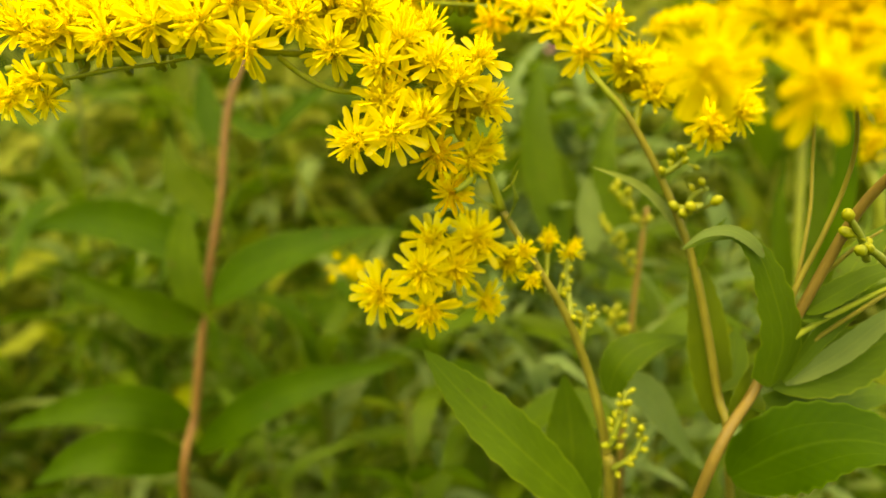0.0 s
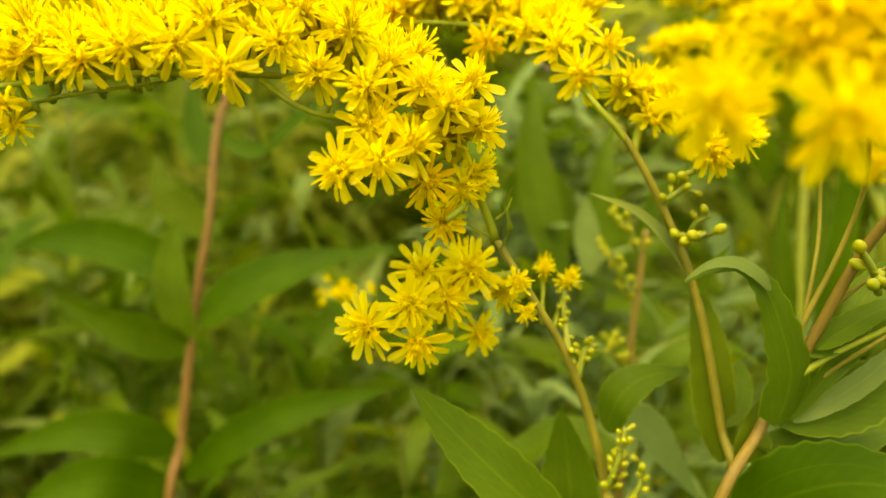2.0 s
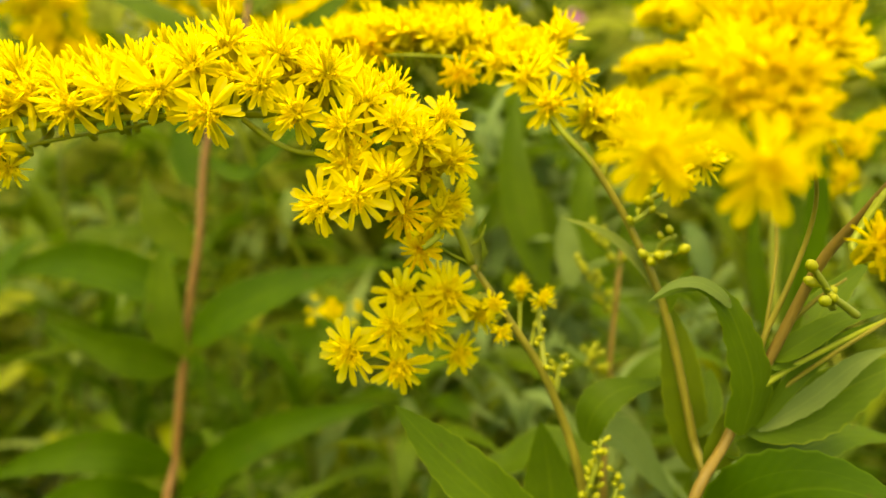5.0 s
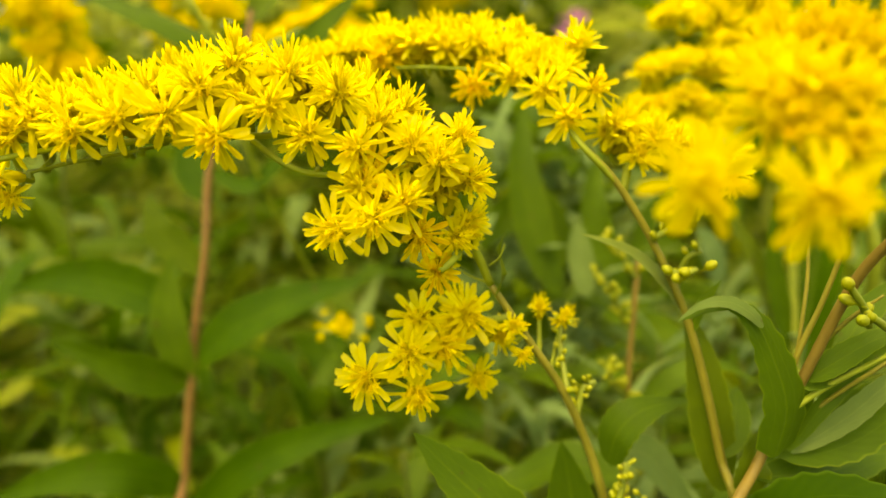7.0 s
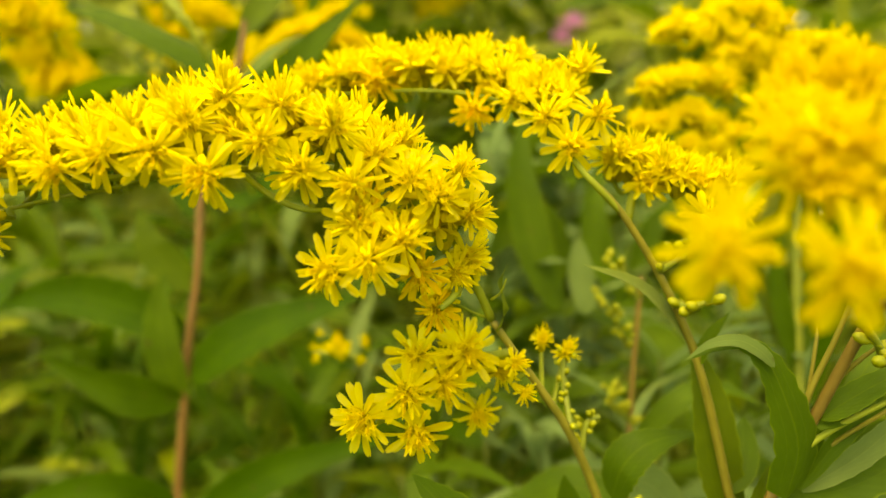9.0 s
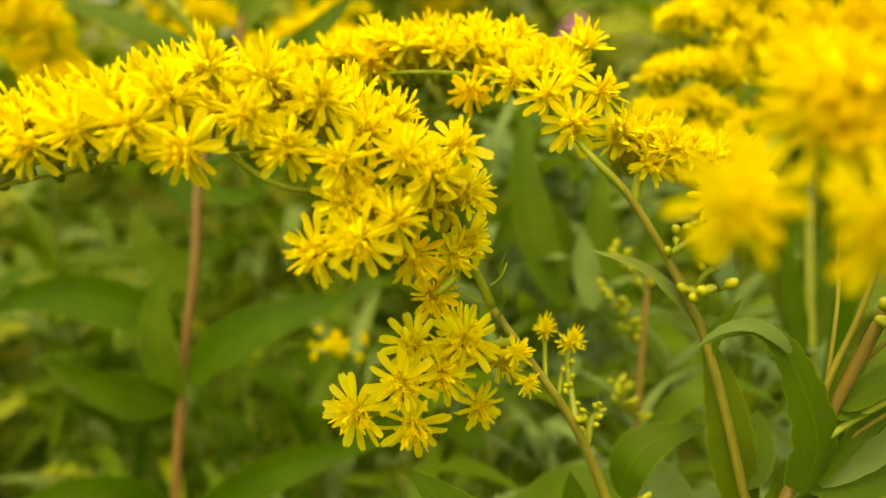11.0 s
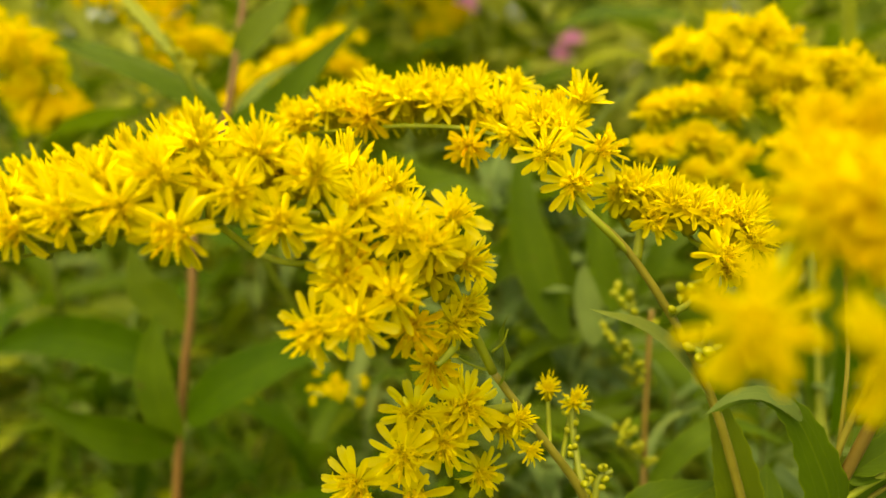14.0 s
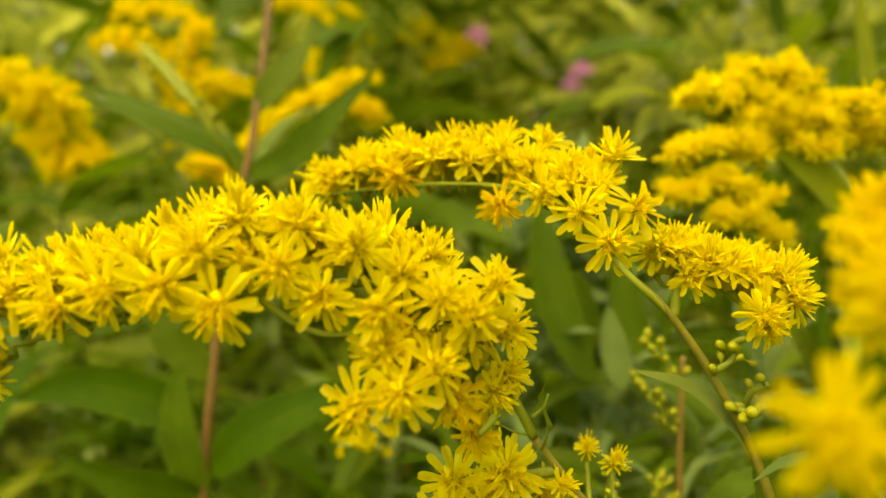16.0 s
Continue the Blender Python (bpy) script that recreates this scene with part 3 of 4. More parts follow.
second.head((-9.0, 89.3, 9.1), -5, 50, 3.21, "half")
second.head((-11.5, 89.7, 8.3), -15, 50, 3.10, "half")
second.head((1.7, 89.0, 10.5), 5, 75, 2.88, "brush")
second.head((4.5, 88.9, 10.2), 0, 75, 2.88, "brush")
second.head((7.3, 89.0, 10.5), 0, 75, 2.66, "brush")
second.head((-4.3, 91.3, 10.9), 0, 75, 2.66, "brush")
second.head((-8.3, 91.5, 9.6), 0, 75, 2.66, "brush")
second.head((15.2, 80.0, 5.7), 10, 50, 3.21, "half")
second.head((15.1, 83.9, 7.0), 0, 70, 2.66, "brush")
second.head((-12.1, 90.0, 7.1), -20, 10, 2.99, "half")
second.head((19.7, 77.9, -0.7), -10, 50, 3.10, "half")
second.head((21.7, 77.9, -0.6), 0, 60, 3.21, "brush")
second.head((23.8, 78.2, -1.3), 10, 55, 3.21, "brush")
second.head((25.7, 78.0, -2.2), 20, 50, 3.10, "half")
second.head((27.6, 77.8, -2.9), 20, 45, 3.10, "half")
second.head((22.6, 76.3, -2.9), 0, 10, 2.89, "half")
second.head((30.7, 77.0, -4.0), 20, 50, 3.10, "half")
second.head((27.3, 71.4, -5.6), 10, 0, 3.30, "open")
second.head((27.7, 74.0, -2.7), 0, 45, 3.40, "half")
second.head((30.0, 73.8, -3.3), 20, 50, 3.30, "brush")
second.head((25.9, 74.7, -2.1), -10, 50, 3.21, "half")
second.head((24.2, 75.8, -1.7), 0, 55, 3.10, "brush")
second.head((30.4, 72.5, -4.6), 30, 20, 3.10, "half")
# two withering heads, more orange than the rest
second.kit = ORANGE_KIT
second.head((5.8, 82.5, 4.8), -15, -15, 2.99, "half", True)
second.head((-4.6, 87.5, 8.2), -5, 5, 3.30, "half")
second.kit = YELLOW_KIT
second.fill([(15.7, 80.0, 3.8), (10.3, 85.9, 6.4), (1.9, 90.4, 7.7), (-5.9, 91.6, 7.7), (-13.1, 91.4, 6.5)], 18, 2.4, 3.1, 0.5, ("brush", "brush", "half", "open"))
second.fill([(19.4, 78.8, -1.4), (23.7, 79.6, -2.0), (28.2, 79.2, -3.3), (32.3, 78.6, -5.0)], 10, 2.4, 3.0, 0.6)

# ---- the goldenrod whose top leans towards the viewer ----
third = Plant("goldenrod_plant", (0.03, 0.12, 0.0), "goldenrod leaning over with large close golden flower heads", 37)
# the close heads take the petals that carry their shade in the colour
third.kit = SHADED_KIT
third.stem("stem", [(30, 120, -905), (30, 105, -450), (28, 92, -120), (26.5, 63.4, -46.0), (32.6, 65.7, -33.0), (36.0, 65.0, -23.5), (38.4, 62.5, -13.3), (39.8, 58.8, -7.6), (39.0, 52.3, -0.9), (32.4, 46.5, 4.8)], 0.66, 0.42, BROWN, axis=True, label="thick brownish stem")
third.stem("flower_branch", [(32.4, 46.5, 4.8), (27.5, 46.4, 3.4), (23.6, 45.5, 3.7), (21.3, 45.5, 3.5), (19.0, 44.2, 2.4), (15.8, 40.8, 0.9)], 0.45, 0.28, LIME, axis=True)
third.stem("flower_branch", [(25.6, 45.3, 3.0), (22.2, 40.9, 1.5), (21.1, 39.5, 0.0)], 0.4, 0.28, LIME, axis=True)
third.head((14.0, 38.4, -0.0), 0, 5, 3.35, "open", True)
third.head((19.1, 36.4, -0.8), 5, 8, 3.3, "open", True)
third.head((20.1, 43.7, 4.5), -20, 25, 3.0, "half", True)
third.head((20.0, 42.6, 4.3), 0, 20, 3.1, "half", True)
third.head((21.3, 41.5, 4.1), 10, 20, 3.1, "half", True)
third.head((20.3, 44.4, 3.3), -25, 5, 2.9, "open", True)
third.head((19.5, 42.3, 2.9), 0, 0, 3.0, "half", True)
third.head((20.7, 41.2, 2.8), 5, 0, 3.0, "half", True)
third.head((22.4, 47.0, 5.6), -10, 55, 3.0, "brush", True)
third.head((22.6, 46.0, 5.9), 0, 60, 3.0, "brush", True)
third.head((24.6, 46.1, 6.2), 10, 60, 3.0, "brush", True)
third.head((22.9, 41.4, 3.7), 20, 20, 3.1, "half", True)
third.head((22.5, 39.9, 1.6), 20, 10, 3.1, "open", True)
third.head((26.2, 44.9, 5.5), 20, 60, 3.0, "brush", True)
third.head((23.3, 50.2, 6.1), -20, 60, 2.4, "brush")
third.fill([(28.1, 46.4, 3.4), (24.6, 46.6, 4.2), (21.6, 46.7, 4.2)], 12, 2.6, 2.9, 0.5)

# ---- leaves and bud twigs of the plants in front ----
main.leaf([(17.1, 68.6, -49.9), (8.4, 65.1, -39.7), (1.9, 65.7, -33.2), (-2.2, 66.0, -28.3)], 6.2, (0.35, -0.75, 0.5), fold=0.2, label="broad lance-shaped green leaf")
main.leaf([(17.2, 81.0, -62.1), (16.5, 76.9, -49.8), (16.0, 77.6, -43.2), (15.0, 78.1, -37.0)], 7.5, (-0.3, -1, 0.2), fold=0.35)
main.buds([(14.1, 70.7, -27.1), (14.1, 73.3, -24.8), (14.2, 75.0, -21.9), (14.5, 75.4, -20.5)], 18, 0.41)
main.buds([(15.5, 72.0, -30.4), (16.2, 72.6, -27.7), (17.6, 72.8, -26.9)], 10, 0.41)
main.buds([(18.9, 69.6, -42.0), (19.8, 69.5, -38.4), (20.5, 70.3, -35.4)], 18, 0.43)
main.buds([(19.6, 69.9, -45.1), (21.7, 68.6, -42.0), (22.3, 69.4, -39.0)], 10, 0.46)
main.head((12.2, 76.6, -19.7), 0, 70, 1.7, "brush", True)
main.head((14.5, 75.3, -20.8), 30, 65, 1.9, "brush", True)
main.leaf([(6.5, 69.4, -15.6), (7.1, 68.0, -13.0), (6.9, 70.1, -11.0), (7.8, 69.6, -8.9)], 1.6, (1, -0.5, 0.2))
main.stem("twig", [(5.6, 69.6, -14.2), (4.1, 69.2, -13.4), (2.3, 69.0, -12.1)], 0.14, 0.07, LIME)
main.stem("twig", [(5.2, 69.6, -11.9), (4.8, 69.2, -11.0), (4.1, 69.0, -9.6)], 0.14, 0.07, LIME)
main.stem("twig", [(6.1, 69.6, -12.5), (7.0, 69.2, -11.6), (7.5, 69.0, -10.3)], 0.14, 0.07, LIME)
main.leaf([(19.9, 75.6, -38.7), (20.8, 74.7, -34.2), (24.0, 75.3, -31.8), (30.2, 77.4, -31.9)], 5.2, (-0.3, -0.5, 1), fold=0.1, label="arching narrow leaf")
main.leaf([(19.6, 77.9, -38.0), (27.0, 83.9, -42.7), (31.3, 84.6, -48.1), (36.1, 85.9, -55.1)], 5.0, (0.2, -0.8, 0.6), PALE)

second.leaf([(32.0, 71.6, -40.4), (30.8, 72.9, -33.3), (29.8, 74.8, -25.9), (28.3, 76.3, -19.8)], 5.2, (0.15, -1, 0.1), fold=0.1, label="upright leaf clasping the stem")
second.leaf([(27.9, 73.9, -21.0), (25.1, 74.1, -16.6), (21.2, 74.0, -12.9), (15.8, 73.6, -10.5)], 2.6, (0.3, -0.5, 1), PALE)
second.leaf([(27.9, 73.6, -22.2), (29.1, 73.4, -19.0), (30.9, 73.1, -16.1)], 1.6, (-0.3, -0.5, 1))
second.leaf([(31.4, 72.1, -36.4), (34.1, 74.9, -33.6), (36.4, 79.5, -31.4)], 4.0, (-0.5, -0.8, 0.3))
second.buds([(25.4, 73.4, -15.1), (26.5, 71.9, -15.0), (27.6, 71.5, -14.3)], 5, 0.62)
second.buds([(23.5, 73.8, -11.6), (24.7, 73.0, -10.6), (25.7, 72.8, -9.5)], 6, 0.48)
second.buds([(25.2, 75.4, -11.2), (25.6, 73.8, -9.0), (26.5, 72.9, -8.2)], 3, 0.53)
second.buds([(26.9, 75.2, -17.1), (27.3, 73.8, -13.9), (28.5, 73.0, -12.8)], 3, 0.53)
second.head((27.7, 71.4, -6.6), 0, -10, 2.6, "open", True)

third.leaf([(33.8, 64.9, -32.3), (33.9, 63.8, -26.5), (32.1, 63.6, -21.2), (30.0, 63.5, -17.3), (27.4, 64.0, -15.6), (23.1, 64.6, -17.4)], 5.4, (0.3, -1, 0.2), fold=-0.1, teeth=0.08, peak=0.33, tip_facing=(-0.15, -0.45, 1), label="green leaf with a curled-over tip")
third.leaf([(30.5, 63.0, -17.7), (29.3, 63.0, -16.3), (27.3, 63.3, -15.2), (24.9, 63.6, -15.5), (22.8, 64.0, -17.2)], 1.25, (-0.1, -0.9, 0.6), PALE, fold=0.05, label="pale curled underside of the leaf tip")
third.leaf([(31.5, 66.1, -43.8), (35.1, 61.5, -37.4), (39.4, 58.1, -34.4), (44.9, 54.0, -34.3)], 8.5, (0.1, -0.8, 0.8), DEEP, fold=0.15, label="large broad green leaf")
third.stem("side_branch", [(32.9, 66.3, -33.3), (37.8, 66.0, -28.0), (41.2, 63.2, -22.8), (45.5, 61.2, -18.2)], 0.24, 0.18, OCHRE)
third.stem("side_branch", [(34.2, 65.2, -25.9), (35.2, 65.0, -21.1), (36.7, 64.6, -16.2), (37.8, 64.0, -10.9), (37.0, 62.0, -6.9), (34.1, 58.0, -3.0)], 0.34, 0.16, OCHRE)
third.stem("side_branch", [(35.2, 65.0, -27.1), (37.3, 64.6, -25.2), (39.7, 64.0, -23.3), (43.9, 62.5, -20.0), (47.4, 60.0, -16.6)], 0.34, 0.2, LIME)
third.stem("side_branch", [(37.5, 64.6, -19.8), (39.2, 63.6, -17.2), (41.3, 62.8, -15.0)], 0.26, 0.12, OCHRE)
third.stem("side_branch", [(34.8, 65.1, -26.5), (35.8, 66.0, -18.6), (36.5, 67.0, -13.9), (36.3, 67.5, -9.0), (35.1, 66.0, -4.5)], 0.2, 0.16, OCHRE)
third.leaf([(34.7, 66.8, -32.9), (41.2, 67.2, -31.2), (46.4, 67.0, -28.0), (52.1, 66.7, -24.8)], 6.5, (-0.3, -0.7, 0.7), fold=0.2)
third.leaf([(36.3, 64.9, -24.1), (38.5, 64.4, -22.1), (42.2, 64.0, -19.7), (46.4, 63.3, -18.4)], 2.6, (0.1, -0.6, 1))
third.leaf([(36.0, 64.7, -24.9), (40.1, 66.4, -22.3), (43.5, 68.3, -18.8), (48.8, 70.3, -15.1)], 4.0, (-0.3, -0.6, 0.6))
third.leaf([(31.2, 65.8, -36.9), (32.4, 66.6, -33.5), (34.9, 70.1, -32.0)], 4.5, (0.3, -1, 0.2))
third.leaf([(32.7, 66.2, -35.2), (40.5, 67.1, -35.7), (49.5, 72.0, -36.8), (58.6, 75.3, -39.7)], 4.6, (0.1, -0.6, 1))
third.leaf([(35.5, 65.7, -32.1), (39.1, 65.6, -26.4), (43.0, 66.0, -22.9), (47.5, 66.1, -20.5)], 1.9, (0.1, -0.8, 0.6), fold=0.3, label="narrow folded leaf")
third.leaf([(35.2, 65.8, -31.8), (37.5, 66.4, -25.4), (39.5, 67.3, -20.0), (41.9, 68.5, -15.3)], 1.7, (0.3, -1, 0.2), fold=0.3, label="narrow folded leaf")
third.leaf([(36.0, 66.1, -32.5), (41.3, 66.0, -28.9), (45.6, 66.4, -25.4), (49.3, 66.4, -23.6)], 2.4, (0.0, -0.8, 0.6), PALE, fold=0.3)
third.buds([(40.6, 63.3, -18.1), (38.9, 61.9, -15.7), (37.1, 61.4, -13.5)], 3, 0.6)
third.buds([(41.7, 61.2, -18.2), (39.3, 60.7, -16.5), (38.0, 60.2, -16.2)], 3, 0.6)
third.head((34.3, 49.0, -8.3), 0, 35, 3.0, "brush", True)
third.head((37.1, 50.0, -9.7), 20, 30, 2.9, "brush", True)

for plant in (main, second, third):
    plant.done()

# ---- goldenrod beyond the right-hand flowers ----
far_right = Plant("goldenrod_plant", (0.11, 0.17, 0.0), "goldenrod with a broad yellow flower plume", 41)
far_right.far = True
far_right.stem("stem", [(110, 170, -905), (100, 150, -450), (80, 135, -90), (75.1, 113.6, -29.8), (67.7, 117.7, -10.0), (62.3, 120.0, 0.9), (56.5, 121.4, 7.0)], 1.4, 0.8, STEM, axis=True)
far_right.fill([(59.4, 121.0, 1.6), (55.4, 122.5, 9.1), (48.3, 123.0, 12.2), (39.4, 122.0, 11.9)], 34, 4.0, 2.7, 0.5)
far_right.fill([(59.4, 121.0, 1.6), (61.0, 123.0, 10.1), (56.8, 124.0, 15.2), (49.8, 124.5, 15.0), (43.3, 124.0, 12.6)], 40, 3.6, 2.7, 0.5)
far_right.fill([(58.8, 122.0, 7.1), (64.7, 123.0, 9.4), (70.0, 122.5, 7.3), (76.4, 121.0, 3.8)], 36, 3.6, 2.7, 0.4)
far_right.fill([(47.5, 121.0, 9.2), (54.9, 121.5, 7.0), (63.4, 122.0, 4.9), (71.4, 121.5, 3.2)], 30, 2.6, 2.7, 0.2)
far_right.fill([(51.2, 120.0, 3.3), (46.2, 120.0, 5.6), (40.7, 119.5, 5.6), (35.7, 119.0, 4.0)], 24, 2.5, 2.7, 0.4)
far_right.fill([(50.9, 119.0, -3.6), (44.8, 118.5, -0.5), (39.8, 118.3, -0.3), (34.9, 118.0, -1.5)], 24, 2.5, 2.7, 0.4)
far_right.fill([(51.0, 118.0, -9.8), (48.9, 117.5, -6.4), (45.1, 117.0, -4.9), (42.6, 117.0, -5.3)], 16, 2.3, 2.7, 0.4)
far_right.leaf([(65.6, 117.5, -9.5), (60.4, 118.5, -1.6), (55.9, 119.5, 3.0), (51.4, 120.5, 6.2)], 4.6, (-0.2, -1, 0.3), YELLOWED, fold=0.3, label="broad light green leaf under the plume")
far_right.leaf([(41.2, 191.5, 14.0), (46.4, 189.0, 17.1), (52.9, 186.9, 17.3), (60.4, 186.3, 14.7)], 4.6, (0.1, -0.8, 0.7), YELLOWED, label="yellowish narrow leaf")
far_right.done()

# ---- goldenrods behind: leafy stems, some in bloom ----
def leaf_set(seed, mat):
    """A 100 mm leaf that grows along +x and droops at its tip."""
    rng = random.Random(seed)
    bm = bmesh.new()
    droop = rng.uniform(0.08, 0.4)
    sway = rng.uniform(-0.12, 0.12)
    path = [Vector((0.1 * v, 0.1 * sway * v * v, 0.1 * (0.10 * math.sin(3.1 * v) - droop * v * v))) for v in (i / 13 for i in range(14))]
    blade(bm, path, rng.uniform(0.0085, 0.0125), UP, rng.uniform(0.1, 0.4), 0.04, 0.05, seed)
    return as_mesh("leaf", bm, mat)


GREENS = [leaf_set(s, LEAF) for s in range(6)] + [leaf_set(s + 20, DEEP) for s in range(6)] + [leaf_set(40, PALE), leaf_set(41, PALE)]
GOLDS = [leaf_set(50, YELLOWED)]


def leafy(plant, pts, spacing, length, low, seed, mat=BROWN, r=1.5, lift=(-5, 40), wide=1.0, leaves=None):
    """A stem through the points, clothed with alternate leaves above the height low."""
    plant.stem("stem", pts, r, r * 0.55, mat, axis=True)
    path = smooth_path([plant.local(p) for p in pts], 40)
    rng = random.Random(seed)
    turn, run = rng.random() * 6, 0.0
    for a, b in zip(path, path[1:]):
        run += (b - a).length
        if b.z < low or run < spacing * 0.001:
            continue
        run = 0.0
        turn += 2.4 + rng.uniform(-0.3, 0.3)
        s = length / 100 * rng.uniform(0.7, 1.15)
        mesh = rng.choice(GOLDS if rng.random() < 0.03 else leaves or GREENS)
        m = Matrix.Translation(b) @ Matrix.Rotation(turn, 4, "Z") @ Matrix.Rotation(-radians(rng.uniform(*lift)), 4, "Y") @ Matrix.Rotation(radians(rng.uniform(-30, 30)), 4, "X") @ Matrix.Diagonal((s, s * wide * rng.uniform(0.8, 1.2), s, 1))
        place_part("leaf", mesh, None, plant.ob, m)


# the tall reddish stalk with drooping leaves
stalk = Plant("goldenrod_plant", (-0.075, 0.20, 0.0), "leafy goldenrod with a tall reddish-brown stalk", 53)
stalk.stem("stem", [(-75, 200, -905), (-72, 190, -500), (-66, 165, -200), (-54.2, 124.9, -92.9), (-51.8, 129.8, -69.7), (-48.4, 135.7, -42.3), (-45.8, 139.7, -26.6), (-44.1, 145.4, -8.2), (-37.9, 152.0, 8.8), (-33.7, 160.8, 32.1), (-30.9, 170.2, 53.7)], 1.1, 0.72, RUSSET, label="reddish-brown tall stem")
stalk.leaf([(-36.6, 153.0, 6.8), (-43.9, 151.0, 11.5), (-56.7, 149.0, 18.8), (-69.9, 150.0, 24.8)], 4.6, (0.1, -0.7, 0.7), LEAF)
# the DEEP leaves of this stalk carry the shade on them in their green
stalk.leaf([(-47.5, 133.3, -47.5), (-37.7, 131.2, -39.7), (-26.3, 131.3, -35.1), (-13.3, 134.1, -32.4)], 9.5, (0.1, -0.7, 0.7), DEEP)
stalk.leaf([(-50.8, 126.6, -78.1), (-37.5, 123.4, -66.2), (-24.9, 122.8, -60.4), (-7.6, 125.5, -57.7)], 7.5, (0.1, -1, 0.6), DEEP)
stalk.leaf([(-46.1, 138.6, -31.1), (-51.8, 137.3, -23.8), (-53.6, 137.2, -20.4), (-55.3, 138.9, -13.9)], 7.0, (0.4, -1, 0.3))
stalk.leaf([(-49.6, 133.1, -52.4), (-51.9, 132.6, -42.5), (-52.2, 133.9, -33.4), (-50.9, 135.7, -26.4)], 6.5, (0.3, -1, 0.2))
stalk.leaf([(-49.6, 133.1, -52.4), (-57.1, 130.0, -48.6), (-63.3, 129.6, -46.1), (-75.6, 132.9, -41.3)], 8.5, (0.0, -1, 0.1), DEEP)
stalk.leaf([(-52.4, 128.9, -73.0), (-59.6, 123.4, -66.1), (-70.6, 121.7, -65.1), (-87.2, 122.4, -70.3)], 8.5, (0.0, -1, 0.5), DEEP)
stalk.leaf([(-53.5, 126.9, -80.9), (-59.9, 117.7, -72.4), (-67.9, 114.8, -71.7), (-77.3, 113.5, -76.8)], 9, (0.0, -1, 0.5), DEEP)
stalk.leaf([(-48.2, 137.2, -40.4), (-62.0, 140.0, -33.8), (-77.1, 144.5, -32.4), (-91.7, 147.8, -35.7)], 9.5, (0.0, -1, 0.3), DEEP)
stalk.leaf([(-45.0, 143.0, -17.8), (-49.4, 147.1, -10.1), (-51.7, 152.5, -1.0)], 6.0, (0.3, -1, 0.1), DEEP)
stalk.leaf([(-44.3, 144.7, -11.1), (-36.2, 140.8, -14.1), (-27.1, 142.5, -7.5), (-20.6, 146.0, -2.1)], 3.6, (-0.1, -0.8, 0.5), DEEP)
stalk.leaf([(-36.6, 155.9, 18.1), (-31.8, 154.7, 22.7), (-25.7, 155.9, 28.9), (-22.7, 159.2, 35.6)], 7.0, (-0.5, -1, 0.3))
stalk.leaf([(-38.1, 151.6, 6.6), (-28.3, 145.7, 8.5), (-18.8, 145.0, 16.3), (-10.4, 148.5, 24.1)], 6.8, (-0.3, -1, 0.5), DEEP)
stalk.leaf([(-38.7, 151.4, 5.6), (-45.0, 157.0, 12.5), (-59.2, 160.9, 20.3), (-74.8, 166.6, 27.4)], 5.4, (0.2, -0.8, 0.7))
stalk.buds([(-46.3, 167.1, 12.2), (-51.0, 169.8, 19.9), (-57.7, 172.4, 27.1), (-64.2, 174.9, 33.8)], 60, 1.0)
stalk.ob.location += Vector((0.0008, 0, 0.0005))
stalk.done()

# plants in bloom further back on the viewer's far side
def bloom(foot, top, label, seed, twigs, heads, spread, size):
    p = Plant("goldenrod_plant", (foot[0] * 0.001, foot[1] * 0.001, 0.0), label, seed)
    t0 = Vector(top)
    f0 = Vector((foot[0], foot[1], -905))
    leafy(p, [f0, f0.lerp(t0, 0.4) + Vector((4, 3, 0)), f0.lerp(t0, 0.8), t0], 11, 62, 0.45, seed, MOSS, 0.9)
    for tw in twigs:
        p.plume(tw, heads, spread, size)
    p.done()
    return p


bloom((-150, 240), (-97.2, 191.5, 2.1), "goldenrod with a dense yellow plume among leaves", 61,
      [[(-97.3, 190.9, 13.1), (-97.3, 190.2, 20.6), (-102.7, 187.6, 27.7), (-112.3, 185.9, 28.3)],
       [(-96.2, 190.5, 12.1), (-88.2, 185.8, 20.0), (-93.4, 185.3, 27.0), (-100.0, 186.0, 30.1)],
       [(-92.7, 189.4, 8.6), (-88.9, 187.1, 9.4), (-85.3, 186.1, 9.4)]], 95, 6.5, 2.5)
bloom((-90, 330), (-86.3, 249.5, 12.2), "goldenrod with loose yellow side sprays", 67,
      [[(-86.3, 249.5, 12.2), (-85.9, 251.6, 32.6), (-93.5, 252.4, 45.8), (-103.8, 250.3, 44.5)],
       [(-84.9, 253.2, 30.8), (-76.2, 256.0, 45.1), (-81.1, 258.1, 54.8), (-101.8, 259.1, 58.1)],
       [(-81.9, 250.9, 19.4), (-71.6, 252.8, 29.9), (-62.3, 252.1, 27.3)]], 80, 7.5, 2.6)
bloom((-40, 290), (-54.8, 211.1, 1.8), "goldenrod with a long slanting yellow spray", 71,
      [[(-54.6, 211.7, 4.9), (-44.6, 208.6, 15.3), (-29.6, 207.6, 21.9), (-16.9, 208.3, 26.4)],
       [(-58.0, 211.2, 2.0), (-62.1, 209.6, 4.0), (-66.7, 210.1, 5.9)],
       [(-29.9, 208.3, 20.5), (-20.6, 206.7, 18.3), (-16.2, 205.9, 14.9)]], 90, 4.5, 2.6)
